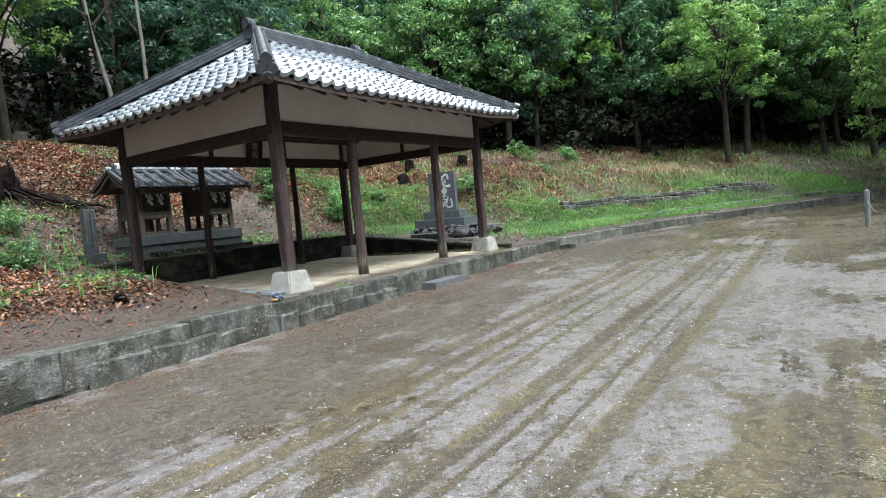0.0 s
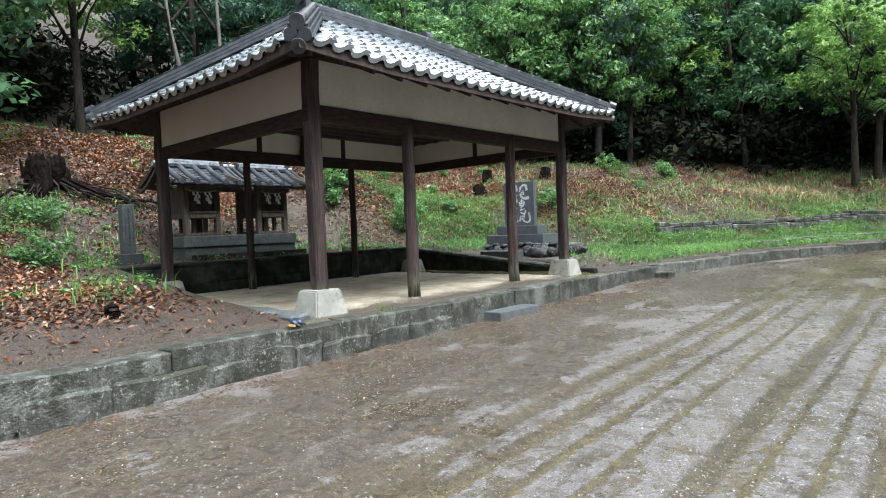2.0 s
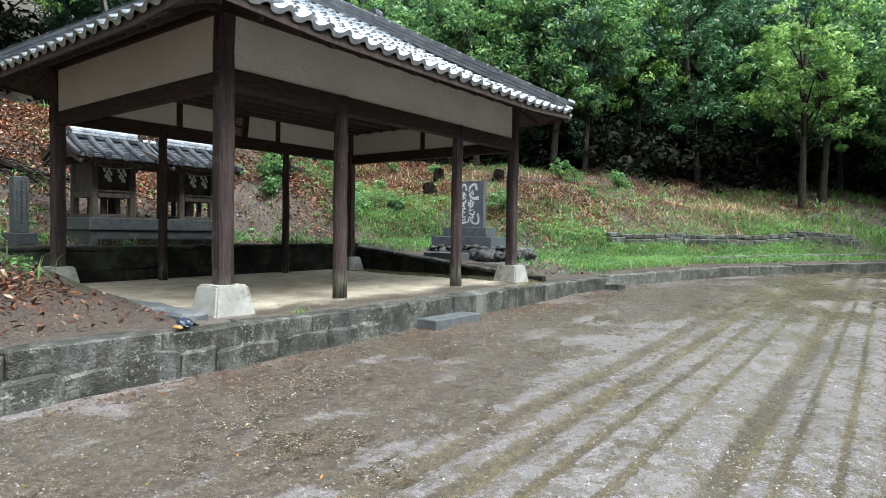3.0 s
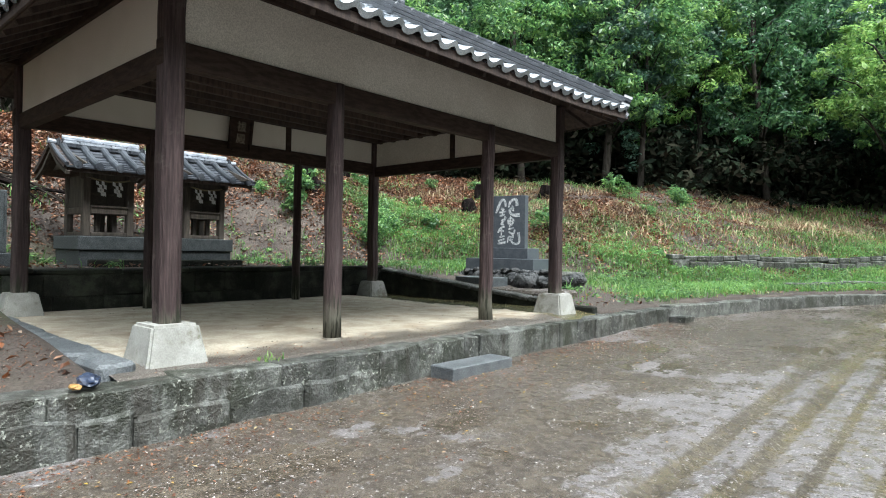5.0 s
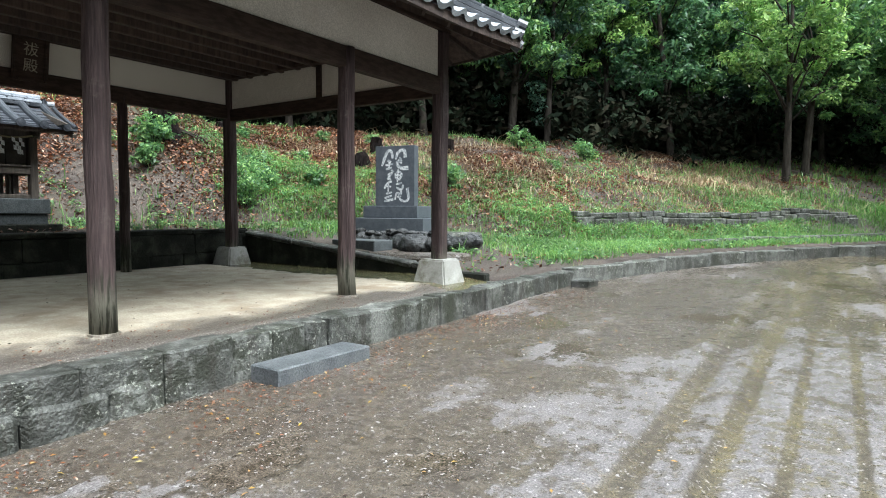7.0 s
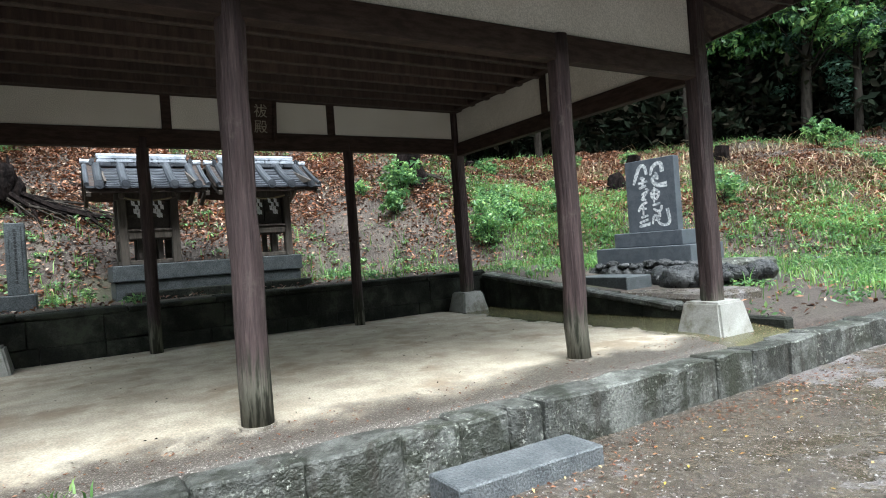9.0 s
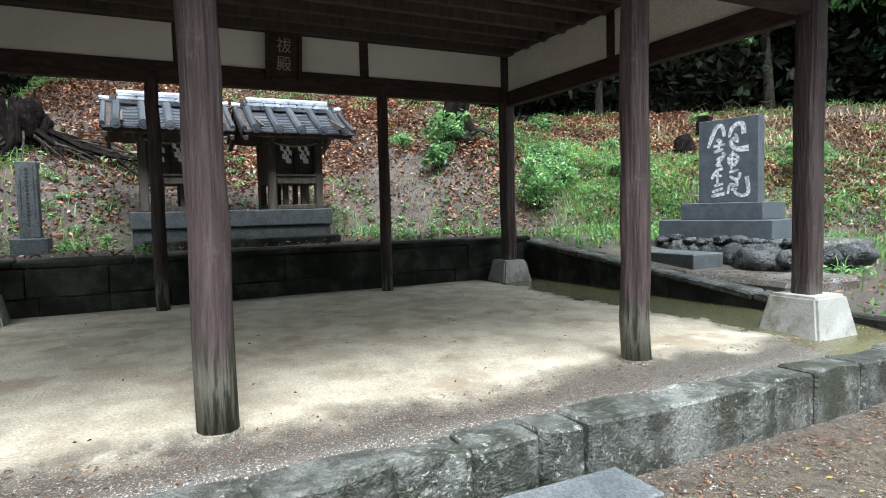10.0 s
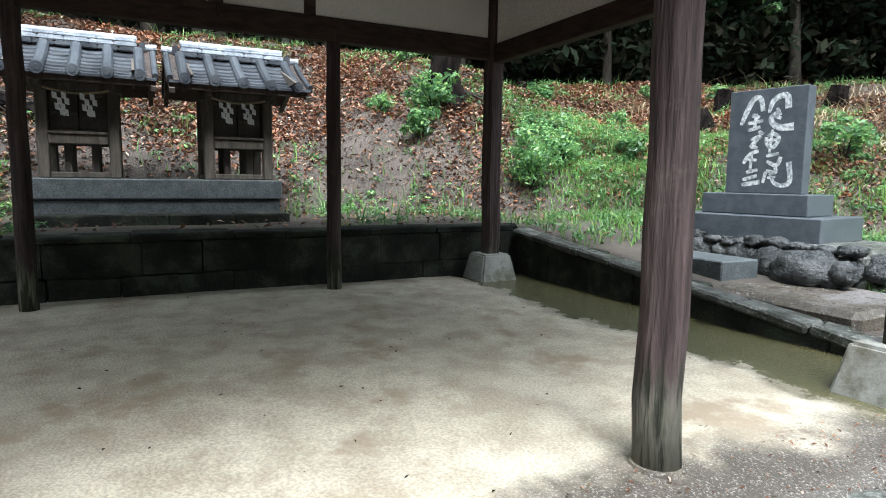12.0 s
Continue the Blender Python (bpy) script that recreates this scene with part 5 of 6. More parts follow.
# rows of trees that follow the crest of the bank, and deeper rows behind
rnd = random.Random(12)
CREST = [(-10.0, -14.0)] + TOE[1:13]
for row, (off, gap, lo, hi) in enumerate(((10.5, 3.0, 0.8, 1.05), (14.5, 3.4, 0.95, 1.25), (19.5, 5.4, 1.1, 1.4), (27.0, 8.0, 1.3, 1.7))):
    walked = 0.0
    for (ax, ay), (bx, by) in zip(CREST, CREST[1:]):
        ux, uy = bx - ax, by - ay
        ln = math.hypot(ux, uy)
        # the offset line is longer than the toe where the plan turns outward
        a1 = math.atan2(uy, ux)
        for k in range(int((walked + ln) / gap)):
            s_ = (gap * (k + 1) - walked) / ln
            o = off + rnd.uniform(-1.3, 1.3) - (1.5 if 4 < ay < 14 else 0)
            x, y = ax + ux * s_ - uy / ln * o + rnd.uniform(-0.7, 0.7), ay + uy * s_ + ux / ln * o + rnd.uniform(-0.7, 0.7)
            if side_of(TOE, np.array([x]), np.array([y]))[0] < off - 3.2:
                continue
            kind = rnd.choice((0, 0, 2, 1, 4) if row == 0 else (0, 0, 1, 2, 3, 4)) if row < 2 else rnd.choice((1, 3, 4))
            plant(kind, x, y, rnd.uniform(lo, hi), rnd.uniform(0, 6.28), 0.1, rnd.uniform(-0.06, 0.06))
        walked = (walked + ln) % gap
# the outward bend of the bank behind the shrines
for k in range(22):
    a = radians(95 + rnd.uniform(0, 70))
    o = rnd.uniform(11, 27)
    x, y = -13.6 + math.cos(a) * o, 11.0 + math.sin(a) * o * 0.9
    if side_of(TOE, np.array([x]), np.array([y]))[0] > 9.5:
        plant(rnd.choice((0, 1, 3, 4)), x, y, rnd.uniform(0.9, 1.3), rnd.uniform(0, 6.28))
for kind, x, y, s, tn in ((2, 2.5, 27.0, 0.95, 1.0), (2, 0.6, 38.5, 1.0, 2.0), (2, 5.2, 24.0, 1.05, 3.0), (2, -5.4, 34.0, 0.9, 4.0), (1, 4.5, 33.0, 1.2, 0.4), (3, 8.5, 30.0, 1.2, 0.4),
                          (1, 9.0, 41.0, 1.4, 0.0), (3, 4.0, 48.0, 1.5, 1.2), (1, -2.0, 50.0, 1.4, 2.2), (1, 13.0, 52.0, 1.6, 1.4), (3, 0.5, 55.0, 1.6, 0.7), (4, 7.5, 36.0, 1.2, 2.7)):
    plant(kind, x, y, s, tn)

# trees leaning out over the southern bank and over the far end of the northern one
# the three southern ones, mostly out of view, are added to shade that bank
for kind, x, y, s, tn in ((1, -20.0, 4.6, 1.15, 0.5), (1, -18.5, 0.2, 1.2, 3.1), (3, -16.5, -4.0, 1.25, 4.4), (0, -5.0, 37.5, 1.0, 5.1)):
    plant(kind, x, y, s, tn)

# unseen trees closing the yard behind and east of the path
# added to keep low sky light off the pavilion's back wall
for k in range(17):
    plant((1, 3)[k % 2], 10.5 + rnd.uniform(-1.0, 3.0), -16 + 2.5 * k, rnd.uniform(1.1, 1.35), rnd.uniform(0, 6.28), 1.5)
for k in range(6):
    plant((3, 1)[k % 2], -7 + 3.2 * k, -17 + rnd.uniform(-1.5, 1.5), rnd.uniform(1.1, 1.4), rnd.uniform(0, 6.28), 1.5)
# low boughs over the road's north end
for kind, x, y, s, tn, low in ((2, 1.6, 29.5, 0.85, 0.3, 0.6), (2, 3.4, 25.5, 0.8, 1.3, 0.6), (2, 2.6, 34.0, 1.0, 5.0, 0.6), (0, -1.5, 39.5, 0.9, 2.3, 0.8), (1, -4.5, 41.0, 1.0, 0.3, 0.8),
                               (4, -7.5, 40.5, 1.0, 3.3, 0.8), (1, -1.0, 43.5, 1.1, 1.0, 0.8), (3, -6.0, 43.5, 1.1, 0.9, 0.8), (1, 0.5, 46.0, 1.2, 5.9, 1.0), (3, -3.5, 47.0, 1.3, 3.9, 1.0),
                               (3, -9.0, 47.0, 1.6, 2.9, 1.0), (1, -15.0, 45.0, 1.6, 0.9, 1.0), (3, -12.0, 40.0, 1.4, 1.9, 1.0), (0, -10.0, 38.5, 0.95, 1.1, 0.4)):
    plant(kind, x, y, s, tn, low)

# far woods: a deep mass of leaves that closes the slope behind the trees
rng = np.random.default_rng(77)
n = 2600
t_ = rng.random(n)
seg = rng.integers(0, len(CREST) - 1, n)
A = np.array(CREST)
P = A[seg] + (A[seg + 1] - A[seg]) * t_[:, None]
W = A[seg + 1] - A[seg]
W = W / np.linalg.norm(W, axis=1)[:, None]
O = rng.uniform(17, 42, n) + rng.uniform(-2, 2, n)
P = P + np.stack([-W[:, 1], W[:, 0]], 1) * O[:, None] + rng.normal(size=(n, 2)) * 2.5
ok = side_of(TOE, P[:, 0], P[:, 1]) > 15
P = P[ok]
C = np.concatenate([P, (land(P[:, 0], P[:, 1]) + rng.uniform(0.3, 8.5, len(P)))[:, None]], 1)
# the shade behind the front trees is put into these darker leaves
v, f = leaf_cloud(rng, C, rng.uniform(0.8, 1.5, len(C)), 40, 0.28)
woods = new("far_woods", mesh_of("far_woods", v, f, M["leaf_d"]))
tagged(woods, "dense evergreen wood on the hillside, leaf colour darkened for shade", "woods", kind="stuff")
# undergrowth: its near-black leaf colour stands in for shade under the canopy
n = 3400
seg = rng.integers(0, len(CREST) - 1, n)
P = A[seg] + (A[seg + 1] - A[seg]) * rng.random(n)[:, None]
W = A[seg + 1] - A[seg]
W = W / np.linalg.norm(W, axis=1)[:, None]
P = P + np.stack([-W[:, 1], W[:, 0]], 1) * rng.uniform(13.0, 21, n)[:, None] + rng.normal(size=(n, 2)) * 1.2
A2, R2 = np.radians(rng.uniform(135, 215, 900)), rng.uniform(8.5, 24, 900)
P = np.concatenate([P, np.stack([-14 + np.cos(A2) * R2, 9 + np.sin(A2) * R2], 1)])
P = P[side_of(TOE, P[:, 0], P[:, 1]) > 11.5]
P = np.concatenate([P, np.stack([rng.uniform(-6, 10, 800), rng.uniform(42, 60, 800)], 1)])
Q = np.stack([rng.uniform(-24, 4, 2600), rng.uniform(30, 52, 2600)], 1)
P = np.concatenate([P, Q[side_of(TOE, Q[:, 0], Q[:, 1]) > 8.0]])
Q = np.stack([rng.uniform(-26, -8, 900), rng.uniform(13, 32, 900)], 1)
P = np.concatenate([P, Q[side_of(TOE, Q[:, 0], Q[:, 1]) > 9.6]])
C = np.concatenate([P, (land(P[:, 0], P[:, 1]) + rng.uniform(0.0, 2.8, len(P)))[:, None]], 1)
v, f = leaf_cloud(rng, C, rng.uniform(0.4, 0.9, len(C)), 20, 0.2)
tagged(new("undergrowth", mesh_of("undergrowth", v, f, M["leaf_u"])), "evergreen undergrowth between the trunks, canopy shade put into its near-black leaf colour", "undergrowth", kind="stuff")


# ---- litter, grass, weeds ----
def scatter(rng, n, x0, x1, y0, y1, keep):
    """Spots on the land where keep says so."""
    x, y = rng.uniform(x0, x1, n), rng.uniform(y0, y1, n)
    k = keep(x, y) > rng.random(n)
    pavilion = (x > -12.5) & (x < -6.5) & (y > 6.55) & (y < 14.0)
    k &= ~pavilion & (side_of(KERB, x, y) > 0.36)
    k &= ~((x > -15.25) & (x < -13.3) & (y > 8.4) & (y < 11.6))
    k &= ~((x > -11.0) & (x < -8.2) & (y > 14.0) & (y < 15.3)) & ~((x > -11.4) & (x < -8.9) & (y > 15.2) & (y < 17.0))
    x, y = x[k], y[k]
    return x, y, land(x, y)


def patch(x, y, s, seed, lo=0.0, hi=0.5):
    return np.clip((wave(x, y, s, seed) + 0.6 * wave(x, y, s * 2.7, seed + 1) - lo) / (hi - lo), 0, 1)


def lying(rng, x, y, z, size, lift=0.02, tilt=0.45):
    n = len(x)
    p = np.stack([x, y, z + rng.uniform(0.003, lift, n)], 1)
    nrm = np.stack([rng.normal(size=n) * tilt, rng.normal(size=n) * tilt, np.ones(n)], 1)
    nrm /= np.linalg.norm(nrm, axis=1)[:, None]
    t = np.cross(nrm, rng.normal(size=(n, 3)))
    t /= np.linalg.norm(t, axis=1)[:, None]
    b = np.cross(nrm, t)
    s = size * rng.uniform(0.6, 1.4, (n, 1))
    v = np.stack([p - t * s, p - b * s * 0.45 + nrm * s * 0.2, p + t * s, p + b * s * 0.45 + nrm * s * 0.2], 1).reshape(-1, 3)
    i = np.arange(n)[:, None] * 4
    return v, np.concatenate([i + np.array([[0, 1, 2]]), i + np.array([[0, 2, 3]])], 1).reshape(-1, 3)


def stuff(name, v, f, material, label, category):
    return tagged(new(name, mesh_of(name, v, f, material)), label, category, kind="stuff")


rng = np.random.default_rng(5)


def litter_keep(x, y):
    d = side_of(TOE, x, y)
    south = np.clip((6.6 - y) / 1.0, 0, 1) * np.clip((-8.0 - x) / 1.2, 0, 1)
    bank = np.clip((d + 0.3) / 0.8, 0, 1) * (0.3 + 0.7 * patch(x, y, 1.7, 4.0, -0.6, 0.3)) * np.where(y > 20, 0.95, 1.0)
    return np.maximum(south * (0.45 + 0.55 * patch(x, y, 1.3, 2.0, -0.6, 0.3)), np.maximum(bank, 0.05)) * np.where(d > 13, 0.5, 1.0)


x, y, z = scatter(rng, 380000, -25, -4.0, 0, 36, litter_keep)
v, f = lying(rng, x, y, z, 0.04, 0.07, 0.6)
stuff("fallen_leaves", v, f, M["litter"], "wet rust-brown fallen leaves covering the slope", "leaves")

x, y, z = scatter(rng, 170000, -20.5, -8.0, 5.5, 25.0, lambda x, y: np.clip((side_of(TOE, x, y) - 0.9) / 0.8, 0, 1) * patch(x, y, 0.9, 4.0, -0.5, 0.1) * 0.8)
v, f = lying(rng, x, y, z, 0.048, 0.1, 0.8)
stuff("leaf_drift", v, f, M["litter"], "deep drifts of rusty leaves behind the small shrines", "leaves")

x, y, z = scatter(rng, 26000, -11.5, -7.1, 0.5, 6.7, lambda x, y: np.full(x.shape, 0.6))
v, f = lying(rng, x, y, z, 0.011, 0.012)
stuff("leaf_crumbs", v, f, M["litter"], "crumbs of dead leaf and twig on bare earth", "leaves")

# leaves washed against the edging and over the yard
n = 6500
yy = rng.uniform(1.0, 15.5, n)
xx = -6.82 + rng.exponential(0.4, n)
keep = patch(xx, yy, 1.7, 1.0, -0.5, 0.5) > rng.random(n)
xx, yy = xx[keep], yy[keep]
v, f = lying(rng, xx, yy, yard_z(xx, yy), 0.013, 0.01, 0.3)
stuff("washed_leaves", v, f, M["litter"], "small reddish leaves washed against the edging", "leaves")
n = 420
xx, yy = -6.7 + rng.exponential(1.2, n), rng.uniform(0.5, 14, n)
v, f = lying(rng, xx, yy, yard_z(xx, yy), 0.016, 0.012, 0.2)
stuff("yellow_leaves", v, f, M["yellow"], "scattered yellow leaves on the wet yard", "leaves")
n = 150
xx, yy = rng.uniform(-11.9, -7.3, n), rng.uniform(7.0, 13.5, n)
v, f = lying(rng, xx, yy, floor_z(xx, yy), 0.012, 0.008, 0.3)
stuff("floor_leaves", v, f, M["stump"], "few dark dead leaves on the sand floor", "leaves")
n = 900
xx, yy = rng.uniform(-7.55, -7.1, n), rng.uniform(7.0, 15.0, n)
v, f = lying(rng, xx, yy, floor_z(xx, yy), 0.011, 0.01, 0.3)
stuff("edge_leaves", v, f, M["litter"], "small brown leaves along the terrace edge", "leaves")


n = 11000
xx, yy = rng.uniform(-6.75, 2.0, n), rng.uniform(0.8, 15.0, n)
keep = patch(xx, yy, 1.9, 6.0, -0.7, 0.4) * 0.8 + 0.2 > rng.random(n)
xx, yy = xx[keep], yy[keep]
n = len(xx)
r = (0.0035 + 0.006 * rng.random((n, 1, 1)) ** 3) * rng.uniform(0.7, 1.3, (n, 1, 3))
stone = np.array([[1, 0, 0], [0, 1, 0], [-1, 0, 0], [0, -1, 0], [0.2, 0.1, 0.8], [0, 0, -0.8]])[None] * r
v = (stone + np.stack([xx, yy, yard_z(xx, yy)], 1)[:, None, :]).reshape(-1, 3)
f = (np.arange(n)[:, None, None] * 6 + np.array([[0, 1, 4], [1, 2, 4], [2, 3, 4], [3, 0, 4], [1, 0, 5], [2, 1, 5], [3, 2, 5], [0, 3, 5]])[None]).reshape(-1, 3)
stuff("pebbles", v, f, M["pebble"], "pale wet pebbles strewn over the yard", "pebbles")


def blades(rng, x, y, z, height, width=0.006, lean=0.5):
    """Grass: each blade a bent strip of three triangles."""
    n = len(x)
    p = np.stack([x, y, z - 0.01], 1)
    a = rng.uniform(0, 2 * np.pi, n)
    h = (height * rng.uniform(0.5, 1.5, n))[:, None]
    side = np.stack([np.cos(a), np.sin(a), np.zeros(n)], 1) * width
    out = np.stack([-np.sin(a), np.cos(a), np.zeros(n)], 1) * lean * rng.uniform(0.2, 1.2, (n, 1))
    up = np.array([[0, 0, 1.0]])
    m = p + (up * 0.6 + out * 0.25) * h
    tip = p + (up * 0.95 + out) * h
    v = np.stack([p - side, p + side, m + side * 0.8, m - side * 0.8, tip], 1).reshape(-1, 3)
    i = np.arange(n)[:, None] * 5
    f = np.concatenate([i + np.array([[0, 1, 2]]), i + np.array([[0, 2, 3]]), i + np.array([[3, 2, 4]])], 1).reshape(-1, 3)
    return v, f


def lawn_keep(x, y):
    d = side_of(TOE, x, y)
    north = np.maximum(np.clip((y - np.where(x > -9.2, 16.3, 15.0)) / 1.4, 0, 1), 0.12 * (x < -10.6) * (y > 13.9)) * np.clip((np.where(y > 15.5, 4.6, 4.0) - d) / 3.0, 0, 1) * np.clip((side_of(KERB, x, y) - 0.3) / 0.8, 0, 1)
    return north * (0.25 + 0.75 * patch(x, y, 0.8, 3.0, -0.5, 0.3))


x, y, z = scatter(rng, 300000, -19, 0, 13.9, 34, lawn_keep)
v, f = blades(rng, x, y, z, 0.14, 0.0085, 1.2)
stuff("bank_grass", v, f, M["grass"], "bright wet grass on the foot of the bank", "grass")


def weed_keep(x, y):
    d = side_of(TOE, x, y)
    crest = np.clip(1 - np.abs(d - 9.0) / 1.5, 0, 1) * 0.5
    foot = np.clip(1 - np.abs(d - 0.2) / 0.9, 0, 1) * 0.7
    south = np.clip((7.6 - y) / 1.0, 0, 1) * np.clip((-9.5 - x) / 2, 0, 1) * 0.7
    return np.maximum(np.maximum(crest, foot), np.maximum(south, np.where(y > 14.5, 0.34, 0.22))) * patch(x, y, 1.1, 7.0, -0.2, 0.4) * ((x < -9.3) | (y > 7.0))


x, y, z = scatter(rng, 40000, -25, -3, 2, 32, weed_keep)
v, f = blades(rng, x, y, z, 0.24, 0.009, 0.7)
stuff("weeds", v, f, M["grass"], "tufts of green weeds on the slope", "weeds")
x, y, z = scatter(rng, 26000, -18, -2, 19, 36, lambda x, y: np.clip(1 - np.abs(side_of(TOE, x, y) - 5.5) / 4.5, 0, 1) * patch(x, y, 0.6, 5.0, -0.3, 0.4))
v, f = blades(rng, x, y, z, 0.3, 0.011, 2.2)
stuff("dead_grass", v, f, M["straw"], "dry straw-coloured grass lying on the bank", "grass")

# the far end of the bank, beside the road out
def far_keep(x, y):
    d = side_of(TOE, x, y)
    return np.clip((11.0 - d) / 4.0, 0, 1) * (0.35 + 0.65 * patch(x, y, 0.5, 6.0, -0.4, 0.3))


x, y, z = scatter(rng, 26000, -9, 16, 31, 62, far_keep)
v, f = blades(rng, x, y, z, 0.26, 0.022, 1.1)
stuff("far_grass", v, f, M["grass"], "dull green grass at the far end of the bank", "grass")
x, y, z = scatter(rng, 60000, -9, 16, 33, 62, far_keep)
v, f = lying(rng, x, y, z, 0.06, 0.08)
stuff("far_litter", v, f, M["litter"], "brown leaf litter at the far end of the bank", "leaves")

n = 26
v, f = blades(rng, -7.12 + rng.normal(size=n) * 0.04, 7.95 + rng.normal(size=n) * 0.06, np.full(n, 0.62), 0.06, 0.007, 0.8)
stuff("edge_weed", v, f, M["grass"], "small green weed at the terrace edge", "weeds")
# low leafy weeds
x, y, z = scatter(rng, 26000, -24, -4, 2, 33, lambda x, y: 0.7 * weed_keep(x, y) + 0.6 * lawn_keep(x, y))
C = np.stack([x, y, z + 0.08], 1)
v, f = leaf_cloud(rng, C, rng.uniform(0.08, 0.24, len(C)), 20, 0.036, 0.9, 0.5)
stuff("leafy_weeds", v, f, M["leaf_a"], "low leafy weeds and seedlings on the slope", "weeds")


def bush(x, y, r, h, n, size, material, label, seed):
    """A shrub: stems and clumps of leaves with an uneven outline."""
    g = np.random.default_rng(seed)
    z = land_at(x, y)
    t = thing("shrub", (x, y, z), label, "shrub")
    d = g.normal(size=(n, 3))
    d /= np.linalg.norm(d, axis=1)[:, None]
    c = d * g.uniform(0.3, 1.0, (n, 1)) * np.array([r, r, h * 0.55]) + np.array([0, 0, h * 0.5])
    c[:, 2] = np.maximum(c[:, 2], 0.05)
    for j in range(0, n, max(n // 7, 1)):
        part("stem", tube([(0, 0, -0.1), tuple(c[j] * 0.5 + np.array([0, 0, 0.05])), tuple(c[j])], [0.015, 0.01, 0.004], 5), M["bark"], t, local=True)
    v, f = leaf_cloud(g, c, g.uniform(0.12, 0.24, n) * (r + 0.3), 34, size, 0.7, 0.8)
    ob = new("foliage", mesh_of("foliage", v, f, material))
    ob.parent = t
    return t


bush(-14.25, 15.45, 0.6, 1.2, 70, 0.04, M["leaf_a"], "dense fresh green shrub at the foot of the bank", 1)
bush(-14.6, 16.3, 0.5, 0.6, 40, 0.045, M["leaf_a"], "low green shrub on the bank", 2)
bush(-16.5, 14.75, 0.55, 0.8, 30, 0.065, M["leaf_a"], "broad-leaved shrub growing from the rotten stump", 3)
bush(-16.1, 14.35, 0.4, 0.5, 18, 0.065, M["leaf_a"], "broad-leaved seedling shrub on bare earth", 4)
bush(-18.4, 18.6, 0.35, 0.5, 14, 0.07, M["leaf_a"], "small bright shrub on the leafy bank", 5)
bush(-12.2, 20.4, 0.5, 0.7, 22, 0.06, M["leaf_a"], "young green shrub in the grass", 6)
bush(-11.0, 27.5, 0.6, 1.0, 24, 0.07, M["leaf_a"], "bright shrub on the crest of the bank", 7)
bush(-13.4, 27.0, 0.5, 0.9, 20, 0.07, M["leaf_a"], "bright shrub on the crest of the bank", 8)
bush(-15.4, 6.2, 0.7, 0.5, 40, 0.05, M["leaf_a"], "low ferny shrub beside the tablet", 9)
bush(-13.0, 5.6, 0.6, 0.4, 34, 0.05, M["leaf_a"], "low ferny shrub on the leafy slope", 10)


g2 = random.Random(31)
for k in range(16):
    x, y = g2.uniform(-19, -9), g2.uniform(13.5, 29)
    d = side_of(TOE, np.array([x]), np.array([y]))[0]
    if 0.5 < d < 9:
        bush(x, y, g2.uniform(0.2, 0.45), g2.uniform(0.25, 0.55), 14, g2.choice((0.045, 0.06)), M["leaf_a"], "small green seedling shrub on the littered bank", 50 + k)


def stump(x, y, r, h, seed, label, roots=0):
    g = random.Random(seed)
    z = land_at(x, y)
    t = thing("tree_stump", (x, y, z), label, "stump")
    bm = tube([(x, y, z - 0.3), (x, y, z + 0.05), (x + g.uniform(-0.05, 0.05), y, z + h * 0.6), (x + g.uniform(-0.1, 0.1), y, z + h)], [r * 1.5, r * 1.2, r, r * 0.85], 13, wob=0.7 if roots else 0.4, seed=seed)
    part("trunk", bm, M["stump"], t)
    part("cut_face", tube([(x, y, z + h - 0.02), (x, y, z + h + 0.012)], [r * 0.6, r * 0.55], 10, wob=0.2, seed=seed), M["litter"] if roots else M["bark"], t, "pale sawn face")
    for k in range(roots):
        yy = y + g.uniform(-0.4, 1.9)
        x1 = x + g.uniform(0.2, 1.0)
        pts = [(x + 0.1, y + 0.1, z + 0.2), ((x + x1) / 2, (y + yy) / 2, land_at((x + x1) / 2, (y + yy) / 2) + g.uniform(0.05, 0.2)), (x1, yy, land_at(x1, yy) + 0.03)]
        part("root", tube(pts, [0.05, 0.035, 0.012], 6, wob=0.3, seed=k), M["bark"], t, "bare exposed root")
    return t




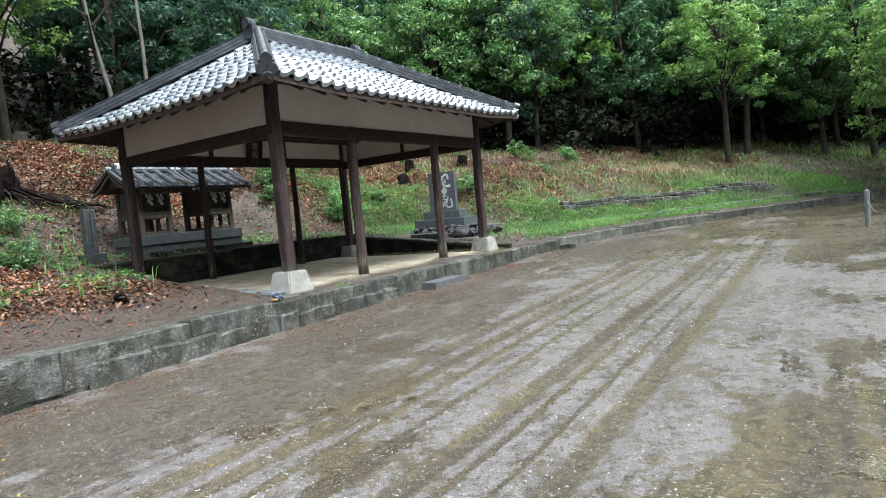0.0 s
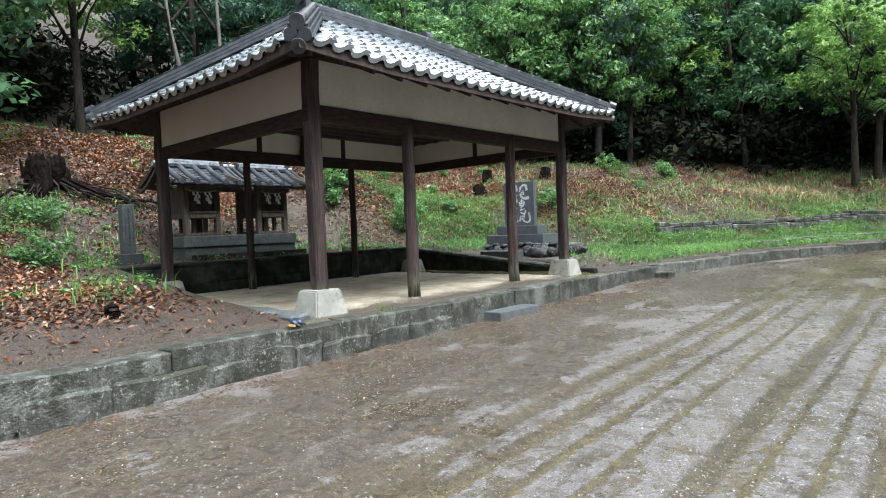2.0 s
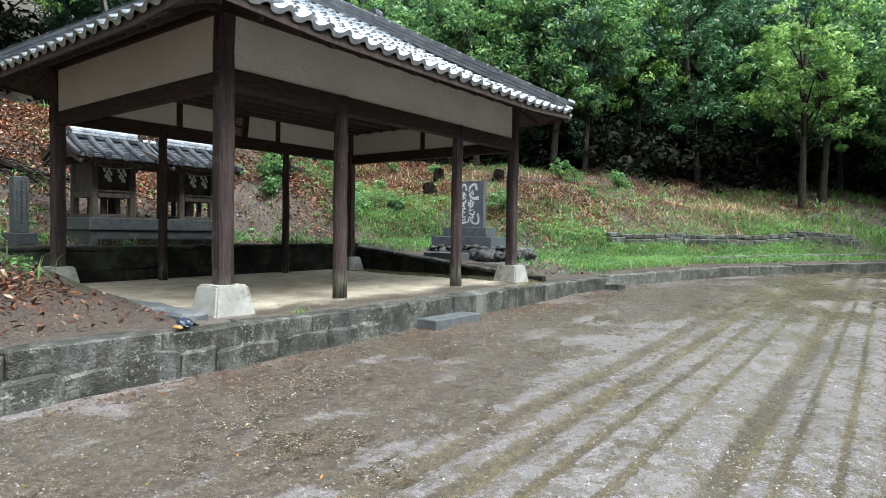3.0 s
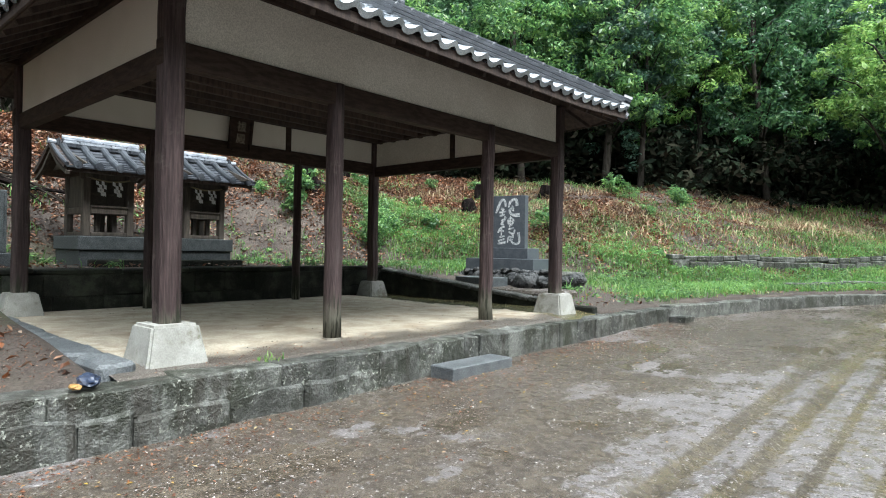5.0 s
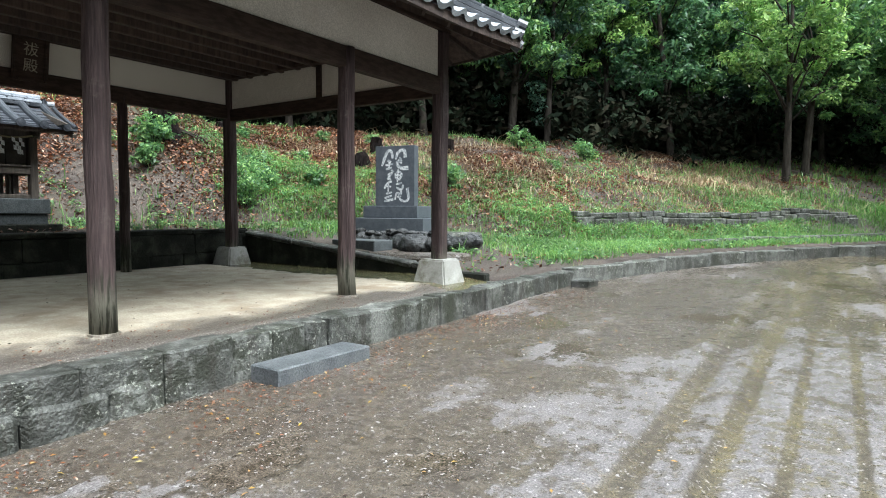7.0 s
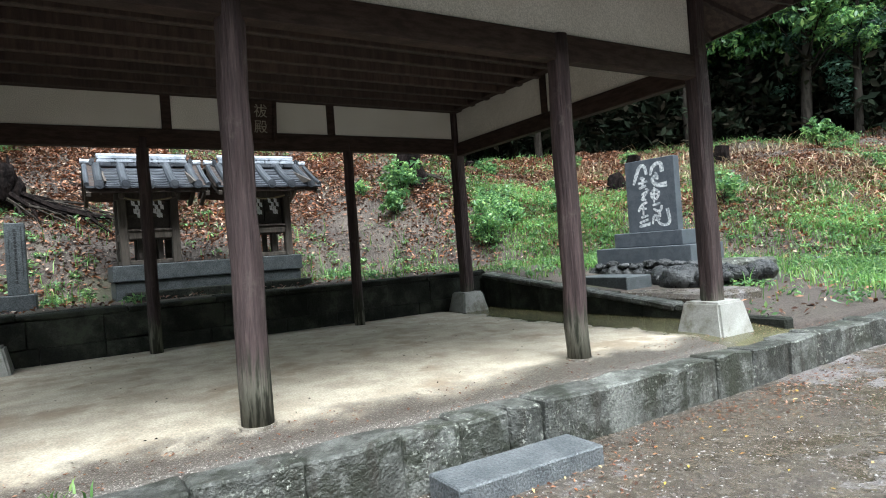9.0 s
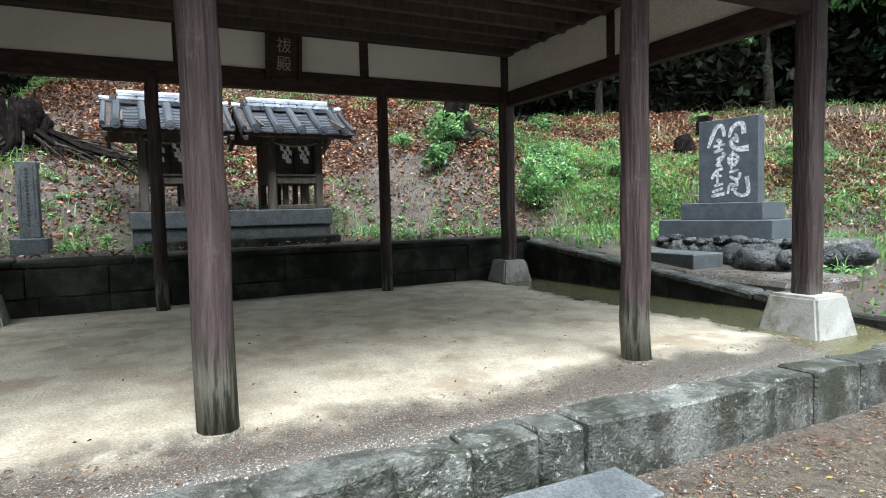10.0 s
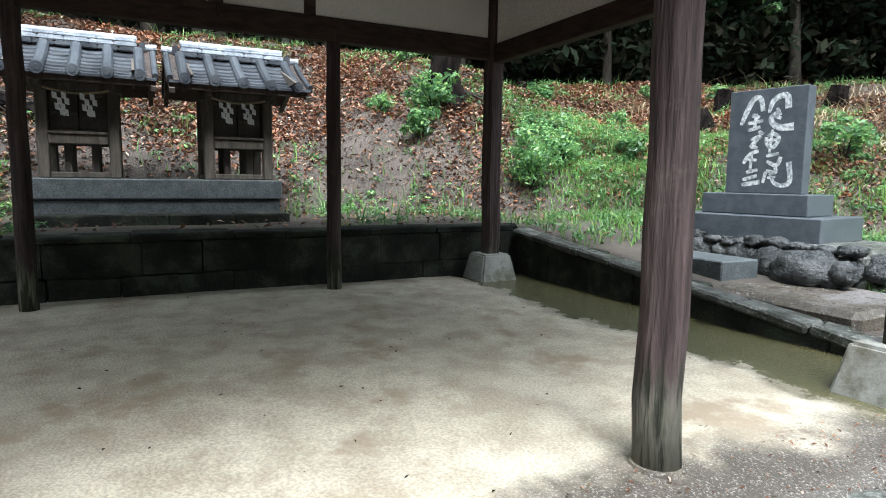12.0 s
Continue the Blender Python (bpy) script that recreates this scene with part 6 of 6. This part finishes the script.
def rotten_stump(x, y, label):
    """A collapsed black stump: a leaning lumpy bole, splintered top, and roots hanging over a washed-out hollow."""
    g = random.Random(17)
    z = land_at(x, y)
    t = thing("tree_stump", (x, y, z), label, "stump")
    for k in range(9):
        a = g.uniform(0, 6.28)
        c = (x + math.cos(a) * 0.2 + 0.1, y + math.sin(a) * 0.3, z + g.uniform(-0.1, 0.55))
        part("bole", boulder(c, (g.uniform(0.1, 0.2), g.uniform(0.12, 0.22), g.uniform(0.22, 0.42)), k + 60, 1.0), M["stump"], t)
    for k in range(26):
        a, r = g.uniform(0, 6.28), g.uniform(0.05, 0.42)
        p = Vector((x + math.cos(a) * r, y + math.sin(a) * r, z + g.uniform(0.0, 0.4)))
        part("splinter", tube([p, p + Vector((g.uniform(-0.05, 0.12), g.uniform(-0.1, 0.1), g.uniform(0.35, 0.62)))], [0.07, 0.015], 5, wob=0.5, seed=k), M["stump"], t)
    for k in range(30):
        side_y = g.uniform(-1.2, 3.0)
        x1, x2 = x + g.uniform(0.25, 0.6), x + g.uniform(0.3, 0.9)
        y1, y2 = y + side_y * 0.55, y + side_y + g.uniform(-0.3, 0.3)
        pts = [(x + 0.15, y + side_y * 0.12, z + g.uniform(0.05, 0.35)), (x1, y1, land_at(x1, y1) + g.uniform(0.08, 0.3)),
               ((x1 + x2) / 2, (y1 + y2) / 2, land_at((x1 + x2) / 2, (y1 + y2) / 2) + g.uniform(0.02, 0.22)), (x2, y2, land_at(x2, y2) - 0.02)]
        r = g.choice((0.012, 0.018, 0.025, 0.045))
        part("root", tube(pts, [r * 1.3, r, r * 0.8, r * 0.35], 6, wob=0.35, seed=k), M["stump"] if r > 0.025 else M["bark"], t, "bare exposed root")
    return t


rotten_stump(-17.2, 7.0, "black rotten stump with bare roots on the bank")
stump(-16.95, 15.2, 0.3, 0.8, 2, "rotten dark stump with hollow side on the bank", 3)
stump(-16.4, 22.5, 0.2, 0.5, 3, "grey sawn stump on the crest of the bank")
stump(-15.2, 20.4, 0.22, 0.35, 4, "broken dark stump on the leafy bank")
stump(-19.6, 18.8, 0.18, 0.4, 5, "sawn stump with a fallen branch")
stump(-15.0, 24.6, 0.22, 0.5, 6, "dark sawn stump among weeds on the crest")
stump(-8.7, 5.2, 0.09, 0.1, 7, "small dark stump near the stone edging")

# fallen sticks and branches
rnd = random.Random(8)
for k in range(26):
    x, y = rnd.uniform(-19, -11), rnd.uniform(14.5, 24)
    if side_of(TOE, np.array([x]), np.array([y]))[0] < 0.8:
        continue
    a, ln = rnd.uniform(0, 3.14), rnd.uniform(0.4, 1.3)
    p = [(x + math.cos(a) * ln * s, y + math.sin(a) * ln * s, land_at(x + math.cos(a) * ln * s, y + math.sin(a) * ln * s) + 0.03) for s in (0, 0.33, 0.66, 1)]
    tagged(part("fallen_branch", tube(p, [0.02, 0.018, 0.014, 0.006], 5, wob=0.3, seed=k), M["bark"], None), "thin bare fallen branch lying on the slope", "branch", "fallen branches")
wd = land_at(-17.65, 20.4)
tagged(part("pale_stone", boulder((-17.65, 20.4, wd + 0.08), (0.2, 0.16, 0.12), 5), M["white"], None), "pale stone lying among fallen leaves", "stone")

# bare pale trunks at the edge of the wood
for k, (x, y, lean_) in enumerate(((-23.1, 13.5, -0.9), (-22.6, 14.5, -0.2))):
    z = land_at(x, y)
    t = thing("bare_tree", (x, y, z), "slender pale bare-trunked tree at the wood edge", "tree", "bare trunks")
    pts = [(x, y, z - 0.3), (x + 0.1, y + lean_ * 0.3, z + 2), (x + 0.3, y + lean_ * 0.9, z + 4), (x + 0.2, y + lean_ * 1.1, z + 7), (x, y + lean_ * 1.6, z + 9.5)]
    part("trunk", tube(pts, [0.1, 0.085, 0.07, 0.05, 0.02], 9, wob=0.12, seed=k), M["pale_bark"], t, smooth=True)
    for j in range(4):
        zz = z + 3 + j * 1.2
        part("limb", tube([(x + 0.15, y + lean_ * 0.7, zz), (x + rnd.uniform(-0.5, 1.2), y + rnd.uniform(-1.5, 1.5), zz + 1.2), (x + rnd.uniform(-0.5, 1.6), y + rnd.uniform(-2.4, 2.4), zz + 2.2)], [0.06, 0.04, 0.012], 6), M["bark"], t)

# ---- small things ----
rail = thing("guard_rail", (0.1, 16.3, 0.38), "grey guard posts with a low white rail by the road", "rail")
for x, y in ((-0.04, 17.56), (0.28, 14.9), (0.6, 12.4)):
    g = float(grade(y))
    p = part("post", tube([(x, y, g - 0.1), (x, y, g + 0.82), (x, y, g + 0.86)], [0.055, 0.055, 0.035], 12), M["steel"], rail, "round grey steel post")
for (xa, ya), (xb, yb) in (((-0.04, 17.56), (0.28, 14.9)), ((0.28, 14.9), (0.6, 12.4))):
    pts = [(xa + (xb - xa) * k / 8, ya + (yb - ya) * k / 8, float(grade(ya)) + 0.62 - 0.22 * (1 - ((k - 4) / 4) ** 2)) for k in range(9)]
    part("chain", tube(pts, [0.012] * 9, 6, wob=0.3), M["steel"], rail, "grey sagging chain")
bag = thing("plastic_scrap", (-7.0, 6.5, 0.66), "crumpled blue-black plastic scrap on the stone corner", "litter")
part("crumpled_sheet", boulder((-7.02, 6.5, 0.68), (0.1, 0.07, 0.06), 9), M["cloth"], bag)
part("torn_corner", boulder((-6.98, 6.4, 0.655), (0.06, 0.035, 0.025), 10), M["yellow"], bag, "orange torn corner")
pot = thing("clay_pipe", (-10.2, 3.3, land_at(-10.2, 3.3)), "reddish clay pipe end standing in leaves", "pipe")
zp = land_at(-10.2, 3.3)
part("pipe", tube([(-10.2, 3.3, zp - 0.05), (-10.2, 3.3, zp + 0.16), (-10.2, 3.3, zp + 0.17), (-10.2, 3.3, zp + 0.08)], [0.14, 0.14, 0.09, 0.08], 16), M["ceiling"], pot)


# ---- tiles of the pavilion roof, as pieces ----
count = 0
rest_v, rest_f = [], []


def into_rest(me, m):
    o = len(rest_v)
    rest_v.extend([tuple(m @ v.co) for v in me.vertices])
    rest_f.extend([tuple(o + k for k in p.vertices) for p in me.polygons])


for face, most in (("E", 9), ("S", 9), ("W", 0), ("N", 0)):
    for r, m in TILES[face]:
        me = eave_me if r == 0 else tile_me
        if r < most and count < 300:
            piece("pantile", me, m, roof)
            count += 1
        else:
            into_rest(me, m)
rest = raw("tile_field", rest_v, rest_f, M["tile"], roof)
tagged(rest, kind="stuff")
